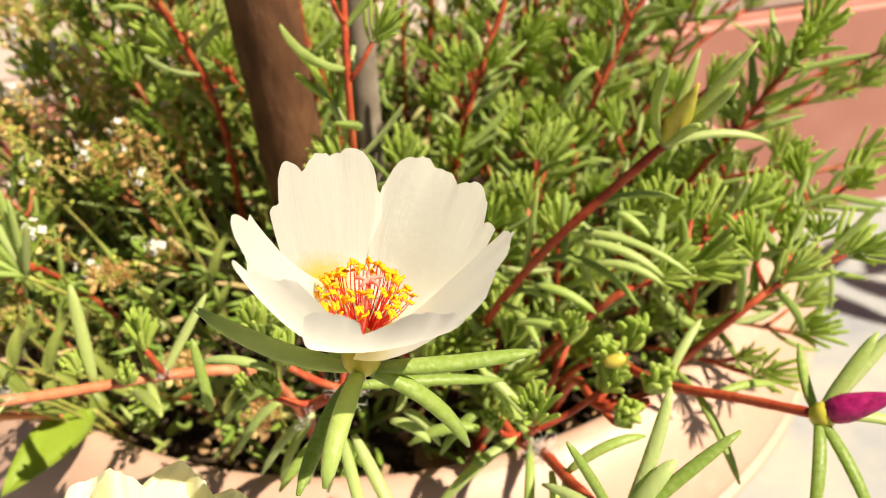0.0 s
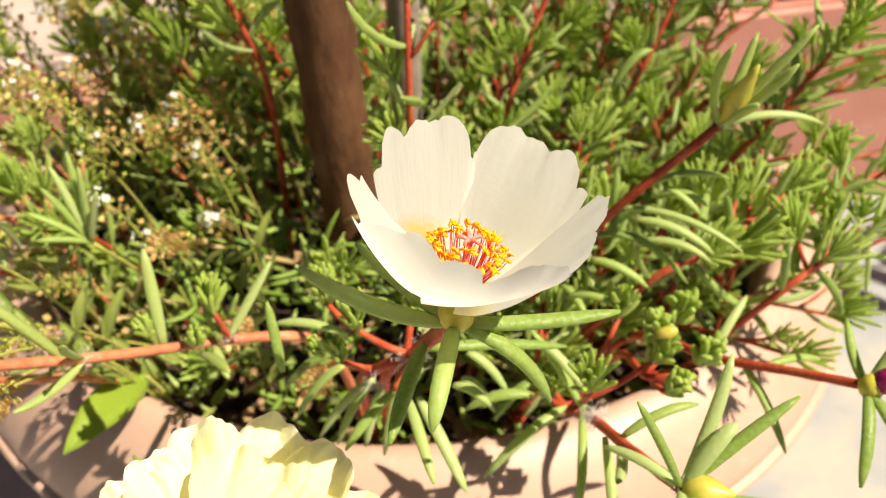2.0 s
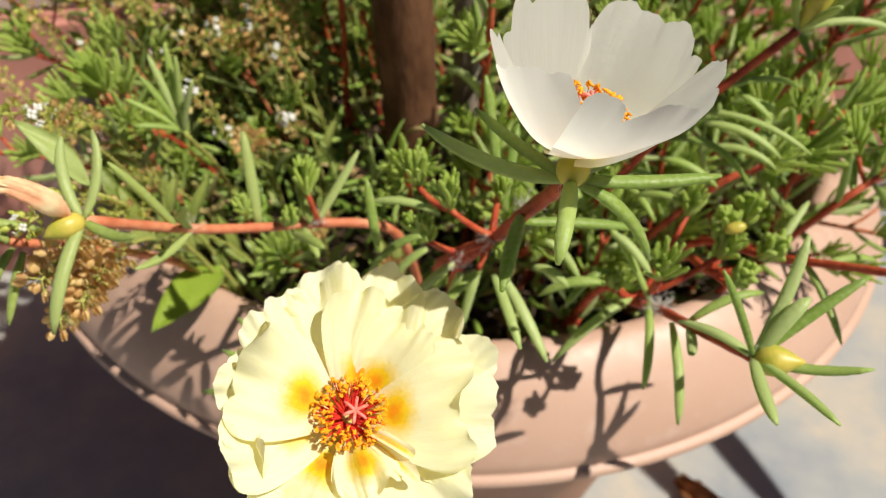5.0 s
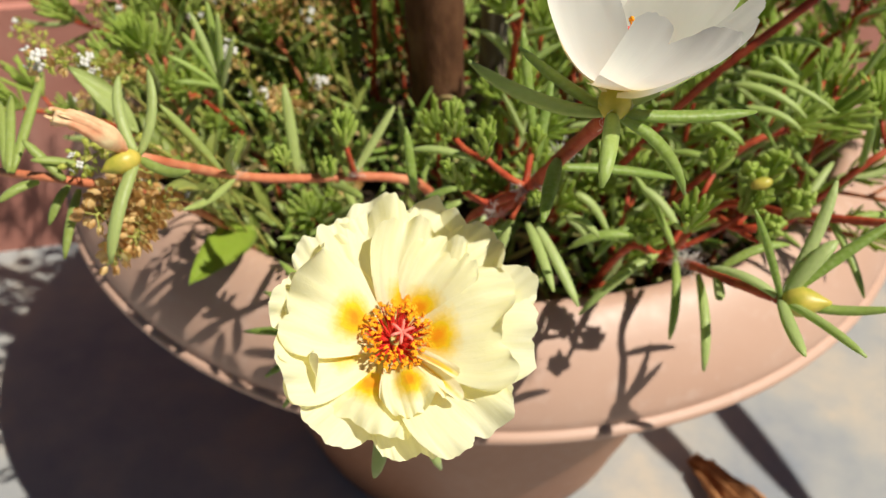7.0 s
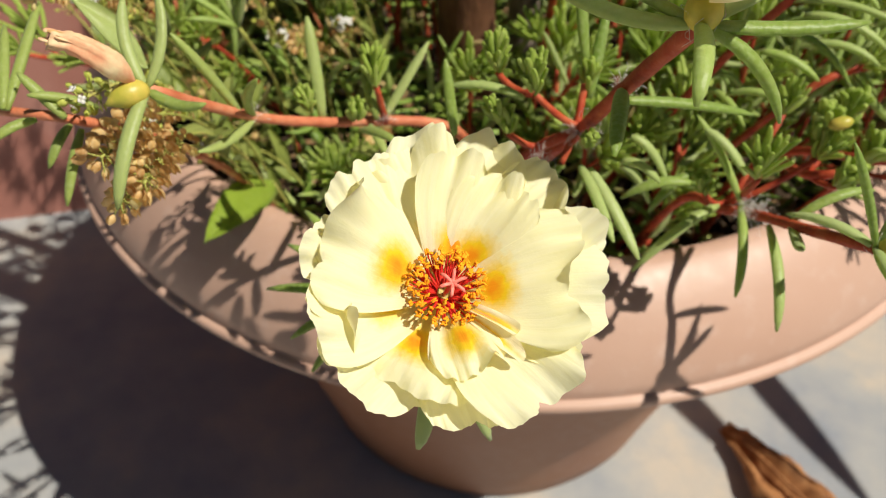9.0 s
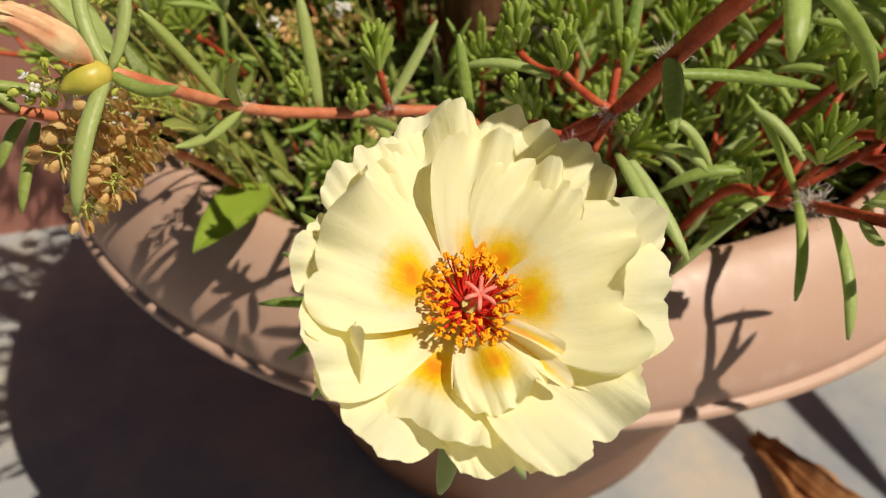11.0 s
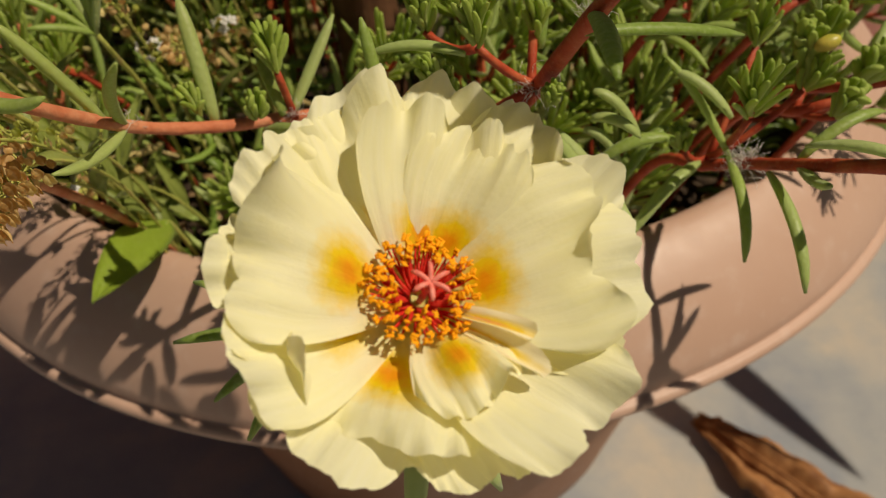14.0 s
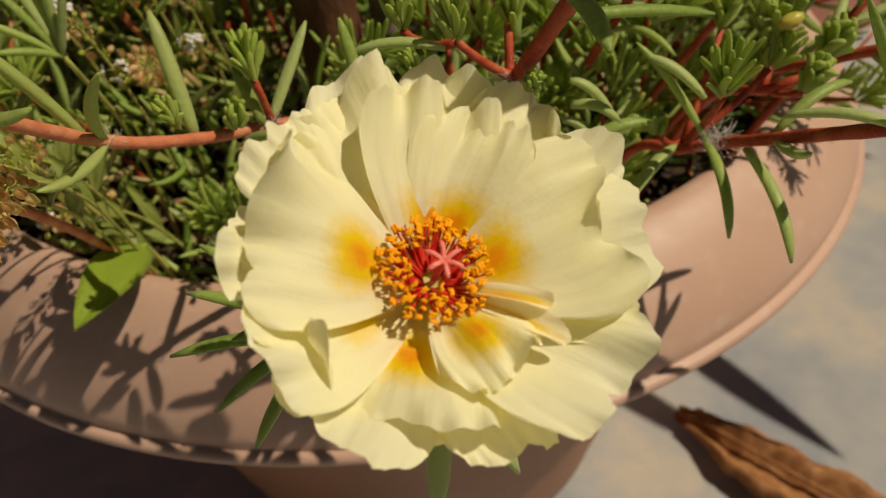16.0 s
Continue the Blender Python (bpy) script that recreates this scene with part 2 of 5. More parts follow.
def link_mesh(name, verts, faces, material, uvs=None):
    me = bpy.data.meshes.new(name)
    me.from_pydata([tuple(v) for v in verts], [], faces)
    me.polygons.foreach_set("use_smooth", [True] * len(me.polygons))
    if uvs:
        layer = me.uv_layers.new(name="uv")
        flat = [c for p in me.polygons for i in p.vertices for c in uvs[i]]
        layer.data.foreach_set("uv", flat)
    me.materials.append(material)
    return me


def thing(name, at, label, category, group=""):
    """An empty at the base of a thing, which its parts hang under."""
    ob = new(name)
    ob.empty_display_size = 0.01
    ob.matrix_basis = Matrix.Translation(at)
    return tagged(ob, label, category, group)


def stand(ob):
    """Where an object stands in the world, before the scene is evaluated."""
    m = ob.matrix_parent_inverse @ ob.matrix_basis
    return stand(ob.parent) @ m if ob.parent else ob.matrix_basis.copy()


def part(name, me, parent, label="", m=None):
    """One mesh, in the world's coordinates, under a thing or a part."""
    ob = new(name, me)
    ob.parent = parent
    ob.matrix_parent_inverse = stand(parent).inverted()
    if m is not None:
        ob.matrix_basis = m
    return tagged(ob, label)


def bend(a, b, sag, n=9):
    """Points on a bow from a to b, whose middle is pushed aside by sag."""
    a, b, sag = Vector(a), Vector(b), Vector(sag)
    return [a.lerp(b, i / (n - 1)) + sag * (4 * (i / (n - 1)) * (1 - i / (n - 1))) for i in range(n)]


def through_points(points, n=6):
    """A smooth line through the points."""
    p = [Vector(q) for q in points]
    p = [2 * p[0] - p[1]] + p + [2 * p[-1] - p[-2]]
    out = []
    for k in range(1, len(p) - 2):
        for i in range(n):
            t = i / n
            out.append(0.5 * (2 * p[k] + (p[k + 1] - p[k - 1]) * t + (2 * p[k - 1] - 5 * p[k] + 4 * p[k + 1] - p[k + 2]) * t * t
                              + (3 * p[k] - p[k - 1] - 3 * p[k + 1] + p[k + 2]) * t ** 3))
    return out + [p[-2]]


def tube(points, radii, sides=8, flat=1.0, up=(0, 0, 1)):
    """Verts and faces of a round or flattened tube along points, closed at both ends."""
    verts, faces = [], []
    n = len(points)
    up = Vector(up)
    for i, p in enumerate(points):
        d = (points[min(i + 1, n - 1)] - points[max(i - 1, 0)]).normalized()
        s = d.cross(up)
        s = s.normalized() if s.length > 1e-4 else d.orthogonal().normalized()
        w = s.cross(d).normalized()
        up = w
        for k in range(sides):
            a = 2 * math.pi * k / sides
            verts.append(p + s * (math.cos(a) * radii[i]) + w * (math.sin(a) * radii[i] * flat))
    for i in range(n - 1):
        for k in range(sides):
            j = (k + 1) % sides
            faces.append((i * sides + k, i * sides + j, (i + 1) * sides + j, (i + 1) * sides + k))
    faces.append(tuple(range(sides - 1, -1, -1)))
    faces.append(tuple((n - 1) * sides + k for k in range(sides)))
    return verts, faces


PROFILE = (0.52, 0.78, 0.92, 0.99, 1.0, 0.99, 0.95, 0.86, 0.66, 0.24)


def fleshy(a, b, radius, sag=(0, 0, 0), material=LEAF, flat=0.72):
    """A thick, needle-like leaf from its base a to its tip b."""
    pts = bend(a, b, sag, 10)
    return link_mesh("leaf", *tube(pts, [0.89 * radius * k for k in PROFILE], 9, flat), material)


def unit_leaf(curve, material, sides=7, blunt=0.0):
    """A fleshy leaf of length 1 along z and of radius 1, bowed by so many radii."""
    zs = (0.0, 0.08, 0.22, 0.42, 0.62, 0.80, 0.92, 0.985, 1.0)
    rs = [a + (b - a) * blunt for a, b in zip((0.45, 0.70, 0.90, 1.0, 0.98, 0.86, 0.64, 0.34, 0.08), (0.60, 0.74, 0.86, 0.97, 1.0, 0.96, 0.82, 0.56, 0.22))]
    verts, faces = [], []
    for z, r in zip(zs, rs):
        for k in range(sides):
            a = 2 * math.pi * k / sides
            verts.append((math.cos(a) * r + curve * (4 * z * (1 - z) - 0.5 * z), math.sin(a) * r * 0.8, z))
    for i in range(len(zs) - 1):
        for k in range(sides):
            j = (k + 1) % sides
            faces.append((i * sides + k, i * sides + j, (i + 1) * sides + j, (i + 1) * sides + k))
    faces.append(tuple((len(zs) - 1) * sides + k for k in range(sides)))
    faces.append(tuple(range(sides - 1, -1, -1)))
    return link_mesh("leaf", verts, faces, material)


UNIT = [unit_leaf(c, LEAF) for c in (-2.2, -1.2, -0.4, 0.4, 1.2, 2.2)]
UNIT_YOUNG = [unit_leaf(c, LEAF_TUFT, 7, 1.0) for c in (-0.9, -0.4, 0.4, 0.9)]


def along(at, way, length, radius, turn=0.0):
    """The matrix that lays a unit leaf along a way."""
    q = Vector(way).to_track_quat("Z", "X")
    return Matrix.Translation(at) @ q.to_matrix().to_4x4() @ Matrix.Rotation(turn, 4, "Z") @ Matrix.Diagonal((radius, radius, length, 1))


def ball(rx, ry, rz, material, rings=6, sides=10, lump=0.0, name="ball"):
    verts, faces = [], []
    for i in range(rings + 1):
        th = math.pi * i / rings
        for k in range(sides):
            a = 2 * math.pi * k / sides
            s = 1 + lump * math.sin(3 * a + 2 * i) * math.sin(th)
            verts.append((rx * math.sin(th) * math.cos(a) * s, ry * math.sin(th) * math.sin(a) * s, rz * math.cos(th)))
    for i in range(rings):
        for k in range(sides):
            j = (k + 1) % sides
            faces.append((i * sides + k, (i + 1) * sides + k, (i + 1) * sides + j, i * sides + j))
    return link_mesh(name, verts, faces, material)


def stem_mesh(points, r0, r1, material, sides=8):
    n = len(points)
    radii = [0.82 * (r0 + (r1 - r0) * i / (n - 1)) * (1 + 0.06 * math.sin(i * 2.3)) for i in range(n)]
    return link_mesh("stem", *tube(points, radii, sides), material)


def at_share(points, s):
    i = min(int(s * (len(points) - 1)), len(points) - 2)
    f = s * (len(points) - 1) - i
    return points[i].lerp(points[i + 1], f), (points[i + 1] - points[i]).normalized()


def tuft_leaves(count, rng, spread):
    """The leaves of a tuft 1 high: blunt, crowded up a short axis, the lower ones leaning out more."""
    for k in range(count):
        f = k / (count - 1)
        a = k * 2.4 + rng.uniform(-0.25, 0.25)
        s = spread * (1.05 - 0.80 * f ** 1.3) * rng.uniform(0.75, 1.2)
        d = Vector((s * math.cos(a), s * math.sin(a), 1)).normalized()
        yield Vector((0, 0, 0.42 * f)) + Vector((math.cos(a), math.sin(a), 0)) * 0.05, d, (0.50 + 0.12 * math.sin(3.1 * f)) * rng.uniform(0.85, 1.15), rng.uniform(0.85, 1.15)


def rosette(parent, at, way, count, length, radius, rng, spread=0.62):
    """A tuft of short leaves round a shoot's tip."""
    m = Matrix.Translation(at) @ Vector(way).normalized().to_track_quat("Z", "X").to_matrix().to_4x4()
    for p, d, ln, w in tuft_leaves(count, rng, spread):
        part("leaf", UNIT_YOUNG[rng.randrange(4)], parent, "", m @ along(p * length, d, ln * length, radius * w, rng.uniform(0, 6.3)))


def tuft_mesh(seed, count=17):
    """A tuft of short leaves of height 1, all in one."""
    rng = random.Random(seed)
    verts, faces = [], []
    for p, d, ln, w in tuft_leaves(count, rng, 0.72):
        m = along(p, d, ln * 1.25, 0.046 * w, rng.uniform(0, 6.3))
        me = UNIT_YOUNG[rng.randrange(4)]
        faces += [tuple(i + len(verts) for i in f.vertices) for f in me.polygons]
        verts += [m @ v.co for v in me.vertices]
    return link_mesh("leaf_tuft", verts, faces, LEAF_TUFT)


TUFTS = [tuft_mesh(k) for k in (1, 2, 3, 4)]


def hairs(parent, at, size, count, rng):
    """A little tuft of white hairs in a leaf axil."""
    verts, faces = [], []
    for _ in range(count):
        d = Vector((rng.uniform(-1, 1), rng.uniform(-1, 1), rng.uniform(-0.5, 1))).normalized()
        e = Vector((rng.uniform(-1, 1), rng.uniform(-1, 1), rng.uniform(-1, 1))) * 0.35
        pts = bend(Vector(at), Vector(at) + d * size * rng.uniform(0.6, 1.2), e * size, 5)
        v, f = tube(pts, [0.00005] * 5, 3)
        faces += [tuple(i + len(verts) for i in q) for q in f]
        verts += v
    part("axil_hairs", link_mesh("axil_hairs", verts, faces, HAIR), parent, "fine white hairs in the axil")


def leafy_stem(name, points, r0, r1, label, group, rng, leaves, length, radius, start=0.2, tuft=10, tuft_length=0.010,
               material=STEM_RED, unit=UNIT, angle=(0.7, 1.3), category="plant", tufts=0):
    """One shoot: a stem, its leaves set spirally, and a tuft at the tip."""
    pts = through_points(points)
    ob = thing(name, pts[0], label, category, group)
    part("stem", stem_mesh(pts, r0, r1, material), ob)
    for k in range(leaves):
        s = start + (0.97 - start) * (k + rng.random() * 0.6) / max(leaves, 1)
        p, d = at_share(pts, min(s, 0.999))
        side = d.orthogonal().normalized()
        a = k * 2.4 + rng.uniform(-0.4, 0.4)
        out = side * math.cos(a) + d.cross(side) * math.sin(a)
        an = rng.uniform(*angle)
        way = (d * math.cos(an) + out * math.sin(an) + Vector((0, 0, 0.25))).normalized()
        part("leaf", unit[rng.randrange(len(unit))], ob, "", along(p + out * r1 * 0.5, way, length * rng.uniform(0.65, 1.25), radius * rng.uniform(0.8, 1.2), rng.uniform(0, 6.3)))
    for k in range(tufts):
        p, d = at_share(pts, 0.35 + 0.55 * (k + rng.random()) / tufts)
        a = rng.uniform(0, 6.3)
        way = (Vector((math.cos(a), math.sin(a), 0.9)) + d * 0.6).normalized()
        q = p + way * rng.uniform(0.006, 0.014)
        part("side_shoot", stem_mesh(bend(p, q, (0, 0, -0.001), 4), 0.0010, 0.0008, material, 6), ob)
        ln = rng.uniform(0.011, 0.018)
        part("leaf_tuft", TUFTS[rng.randrange(4)], ob, "", Matrix.Translation(q) @ way.to_track_quat("Z", "X").to_matrix().to_4x4() @ Matrix.Diagonal((ln, ln, ln, 1)))
    if tuft:
        p, d = at_share(pts, 0.995)
        way = (d + Vector((0, 0, 0.5))).normalized()
        ln = tuft_length * rng.uniform(1.15, 1.5)
        part("leaf_tuft", TUFTS[rng.randrange(4)], ob, "", Matrix.Translation(p) @ way.to_track_quat("Z", "X").to_matrix().to_4x4() @ Matrix.Diagonal((ln, ln, ln, 1)))
    return ob


# ---- ground, step and pot ----


def sheet(name, size, z, step, material, label):
    n = int(2 * size / step)
    verts = [(-size + step * i, -size + step * j, z) for j in range(n + 1) for i in range(n + 1)]
    faces = [(j * (n + 1) + i, j * (n + 1) + i + 1, (j + 1) * (n + 1) + i + 1, (j + 1) * (n + 1) + i) for j in range(n) for i in range(n)]
    me = link_mesh(name, verts, faces, material)
    return tagged(new(name, me), label, "ground", "", "structure")


sheet("ground", 60.0, 0.0, 10.0, CONCRETE, "pale grey weathered concrete paving in bright sun")


def rounded_box(name, lo, hi, r, material, m, label, category, kind="structure"):
    bm = bmesh.new()
    bmesh.ops.create_cube(bm, size=1.0)
    for v in bm.verts:
        v.co = Vector([(lo[i] + hi[i]) / 2 + v.co[i] * (hi[i] - lo[i]) for i in range(3)])
    bmesh.ops.bevel(bm, geom=bm.edges[:], offset=r, segments=3, affect="EDGES")
    me = bpy.data.meshes.new(name)
    bm.to_mesh(me)
    bm.free()
    me.materials.append(material)
    ob = new(name, me)
    ob.matrix_basis = m
    return tagged(ob, label, category, "", kind)


STEP = pose(0.0, 0.628, 0.0, 0, 0, 17.0)
rounded_box("step_riser", (-4, 0.0, -0.02), (4, 2.995, 0.236), 0.006, TERRACOTTA, STEP, "low step with a terracotta painted riser", "step")
rounded_box("step_top", (-4, 0.012, 0.2365), (4, 3.0, 0.262), 0.004, PALE_TOP, STEP, "pale pinkish stone top of the low step", "step")

POT_AT = Vector((-0.0055, 0.3845, 0.0))


def lathe(name, profile, sides, material):
    verts, faces = [], []
    for r, z in profile:
        for k in range(sides):
            a = 2 * math.pi * k / sides
            verts.append((r * math.cos(a), r * math.sin(a), z))
    for i in range(len(profile) - 1):
        for k in range(sides):
            j = (k + 1) % sides
            faces.append((i * sides + k, i * sides + j, (i + 1) * sides + j, (i + 1) * sides + k))
    return link_mesh(name, verts, faces, material)


def build_pot():
    pot = thing("plant_pot", POT_AT, "round pinkish beige plastic planter bowl with a wide lip", "plant pot")
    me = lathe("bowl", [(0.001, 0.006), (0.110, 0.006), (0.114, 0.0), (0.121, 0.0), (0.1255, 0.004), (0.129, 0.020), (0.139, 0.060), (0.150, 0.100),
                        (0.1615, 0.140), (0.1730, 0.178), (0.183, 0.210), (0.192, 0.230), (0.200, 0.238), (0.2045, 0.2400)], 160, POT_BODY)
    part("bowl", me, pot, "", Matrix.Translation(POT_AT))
    rim = [(0.2045, 0.2400), (0.2200, 0.2432)]
    for k in range(9):
        a = -1.9 + 3.7 * k / 8
        rim.append((0.2254 + 0.0024 * math.cos(a), 0.2462 + 0.0024 * math.sin(a)))
    rim += [(0.2243, 0.2490), (0.2247, 0.2506), (0.2237, 0.2540), (0.2212, 0.2595), (0.2175, 0.2655), (0.2125, 0.2715), (0.2070, 0.2770), (0.2010, 0.2815), (0.1965, 0.2838),
            (0.1930, 0.2846), (0.1900, 0.2838), (0.1880, 0.2815), (0.1868, 0.2770), (0.1855, 0.2650), (0.1820, 0.2380), (0.1760, 0.2000)]
    part("lip", lathe("lip", rim, 200, POT), pot, "broad rounded lip with a bead along its lower edge", Matrix.Translation(POT_AT))
    return pot


build_pot()

SOIL_Z = 0.252


def build_soil():
    rng = random.Random(3)
    verts, faces, rings, sides = [], [], 26, 90
    for i in range(rings + 1):
        r = 0.1845 * i / rings
        for k in range(sides):
            a = 2 * math.pi * k / sides
            x, y = r * math.cos(a), r * math.sin(a)
            z = SOIL_Z + 0.007 * noise.noise(Vector((x * 22, y * 22, 0))) + 0.004 * noise.noise(Vector((x * 80, y * 80, 3)))
            verts.append((x, y, z - 0.004 * (i / rings) ** 4))
    for i in range(rings):
        for k in range(sides):
            j = (k + 1) % sides
            faces.append((i * sides + k, i * sides + j, (i + 1) * sides + j, (i + 1) * sides + k))
    ob = new("potting_soil", link_mesh("potting_soil", verts, faces, SOIL))
    ob.matrix_basis = Matrix.Translation(POT_AT)
    tagged(ob, "dark crumbly potting soil filling the planter", "soil", "", "stuff")
    verts, faces = [], []
    for _ in range(420):
        r, a = 0.178 * math.sqrt(rng.random()), rng.uniform(0, 6.283)
        c = Vector((POT_AT.x + r * math.cos(a), POT_AT.y + r * math.sin(a), SOIL_Z + rng.uniform(0.004, 0.011)))
        d = Vector((rng.uniform(-1, 1), rng.uniform(-1, 1), rng.uniform(-0.25, 0.25))).normalized()
        ln, w = rng.uniform(0.004, 0.014), rng.uniform(0.0012, 0.005)
        v, f = tube(bend(c - d * ln / 2, c + d * ln / 2, (0, 0, rng.uniform(-0.002, 0.002)), 5), [w * k for k in (0.3, 0.9, 1.0, 0.8, 0.2)], 6, 0.22)
        faces += [tuple(i + len(verts) for i in q) for q in f]
        verts += v
    tagged(new("plant_debris", link_mesh("plant_debris", verts, faces, DEBRIS)), "dry leaf bits and chips strewn over the soil", "debris", "", "stuff")


build_soil()


def build_trunk():
    tree = thing("young_tree", (-0.021, 0.302, 0.245), "slim brown tree trunk growing out of the planter", "tree")
    pts = through_points([(-0.020, 0.303, 0.235), (-0.023, 0.302, 0.30), (-0.028, 0.301, 0.41), (-0.036, 0.304, 0.60), (-0.030, 0.310, 0.85), (-0.035, 0.312, 1.15)], 8)
    v, f = tube(pts, [0.0112 + 0.0013 * min(i / 12, 1) + 0.0004 * math.sin(i * 1.7) for i in range(len(pts))], 18)
    part("trunk", link_mesh("trunk", v, f, BARK), tree)
    arm = through_points([(-0.034, 0.304, 0.56), (0.11, 0.320, 0.600), (0.265, 0.335, 0.570), (0.404, 0.318, 0.535), (0.480, 0.333, 0.507)], 6)
    branch = part("branch", link_mesh("branch", *tube(arm, [0.0035 - 0.002 * i / len(arm) for i in range(len(arm))], 8), BARK), tree)
    for a, b in (((0.409, 0.314, 0.52), (0.486, 0.188, 0.48)), ((0.480, 0.331, 0.505), (0.536, 0.187, 0.47))):
        broad_leaf(branch, a, b, 0.0110, (0.4, 0.1, 1), LEAF_TREE, 0.12)
    rng = random.Random(8)
    arm = through_points([(-0.033, 0.306, 0.72), (0.28, 0.42, 0.80), (0.60, 0.476, 0.76), (0.93, 0.53, 0.70)], 6)
    branch = part("branch", link_mesh("branch", *tube(arm, [0.0045 - 0.003 * i / len(arm) for i in range(len(arm))], 8), BARK), tree)
    for k in range(9):
        p, d = at_share(arm, 0.72 + 0.028 * k)
        side = Vector((d.y, -d.x, 0)) * (1 if k % 2 else -1)
        broad_leaf(branch, p, p + (side * rng.uniform(0.6, 1) + d * 0.7 + Vector((0, 0, -0.25))).normalized() * rng.uniform(0.09, 0.13), 0.013, (0.4, 0, 1), LEAF_TREE, 0.12)
    return tree
stake = thing("support_stake", (0.002, 0.335, 0.245), "thin weathered wooden stake behind the trunk", "stake")
part("pole", link_mesh("pole", *tube(bend((0.000, 0.335, 0.235), (-0.006, 0.345, 0.95), (0.002, 0, 0), 12), [0.0070] * 12, 12), STAKE), stake)

# ---- flowers ----


def frame_of(axis, right=(1, 0, 0)):
    z = Vector(axis).normalized()
    x = (Vector(right) - z * Vector(right).dot(z)).normalized()
    return Matrix((x, z.cross(x), z)).transposed()


def petal(base, turn, azimuth, length, half, rise, seed, material, lobes, ripple=0.0012, tuck=0.0, lift=0.0, wide_at=0.70, claw=0.17, rolls=(), nu=30, nv=49):
    """A broad petal. rise: pairs of share and angle above the flower's plane; half: half its breadth;
    rolls: places across the rim that curl up and inwards, as (place, breadth, height)."""
    rng = random.Random(seed)
    ph = [rng.uniform(0, 6.3) for _ in range(6)]
    prof = [(0.0, 0.0)]
    for i in range(nu - 1):
        s = (i + 0.5) / (nu - 1)
        k = [j for j in range(len(rise) - 1) if rise[j][0] <= s <= rise[j + 1][0]][0]
        f = (s - rise[k][0]) / (rise[k + 1][0] - rise[k][0])
        an = radians(rise[k][1] * (1 - f) + rise[k + 1][1] * f)
        prof.append((prof[-1][0] + math.cos(an) / (nu - 1), prof[-1][1] + math.sin(an) / (nu - 1)))
    ca, sa = math.cos(radians(azimuth)), math.sin(radians(azimuth))
    verts, faces, uvs = [], [], []
    for i in range(nu):
        for j in range(nv):
            v = math.sin((-1 + 2 * j / (nv - 1)) * math.pi / 2)
            u = i / (nu - 1)
            top = max(h * max(0.0, 1 - abs((v - c) / r) ** 2.6) ** 0.42 for c, r, h in lobes)
            top = max(top, 0.14 * max(0.0, 1 - v * v) ** 0.5)
            reach = (wide_at + (1 - wide_at) * top) * (1 + 0.006 * math.sin(13 * v + ph[0]) + 0.002 * math.sin(37 * v + ph[1]) + 0.014 * noise.noise(Vector((v * 5, 0.7, seed))) + 0.012 * noise.noise(Vector((v * 16, 1.7, seed))))
            uu = u * reach
            x = uu * (nu - 1)
            k = min(int(x), nu - 2)
            r = (prof[k][0] + (prof[k + 1][0] - prof[k][0]) * (x - k)) * length
            h = (prof[k][1] + (prof[k + 1][1] - prof[k][1]) * (x - k)) * length
            w = half * (claw + (1 - claw) * math.sin(min(uu / (wide_at + 0.10), 1.0) * math.pi / 2) ** 1.25)
            y = w * v
            cup = tuck * w * v * v
            pleat = 1.45 * uu ** 1.4 * noise.noise(Vector((v * 1.4, uu * 1.1, seed))) + 0.32 * uu ** 2 * noise.noise(Vector((v * 6.5, uu * 1.6, seed + 9)))
            curl = 1.3 * u ** 6 * noise.noise(Vector((v * 1.9, 0.3, seed + 5))) + 0.42 * u ** 7 * noise.noise(Vector((v * 7.5, uu * 2.5, seed + 2)))
            wave = ripple * (pleat + curl + 0.25 * uu * math.sin(2.6 * v + ph[2]))
            for v0, wide, high in rolls:
                g = math.exp(-((v - v0) / wide) ** 2) * max(0.0, (u - 0.62) / 0.38) ** 2
                wave += high * g
                r -= 1.1 * high * g * max(0.0, (u - 0.62) / 0.38) ** 2
            p = Vector((r * ca - y * sa, r * sa + y * ca, h + cup + wave + lift))
            p -= Vector((ca, sa, 0)) * (0.35 * cup)
            verts.append(Vector(base) + turn @ p)
            uvs.append(((v + 1) / 2, uu * length / 0.0262))
    for i in range(nu - 1):
        for j in range(nv - 1):
            a = i * nv + j
            faces.append((a, a + 1, a + nv + 1, a + nv))
    return link_mesh("petal", verts, faces, material, uvs)


def anther_mesh():
    """A split pollen sac: two curled lobes side by side."""
    verts, faces = [], []
    for sgn in (-1, 1):
        pts = [Vector((sgn * 0.00020, -0.0008, 0.0003)), Vector((sgn * 0.00034, -0.0004, 0.0)), Vector((sgn * 0.00026, 0.0002, 0.0002)), Vector((sgn * 0.00062, 0.0008, -0.0002))]
        v, f = tube(pts, [0.00024, 0.00042, 0.00038, 0.00022], 6, 0.75)
        faces += [tuple(k + len(verts) for k in q) for q in f]
        verts += v
    return link_mesh("anther", verts, faces, ANTHER)


ANTHER_MESH = anther_mesh()


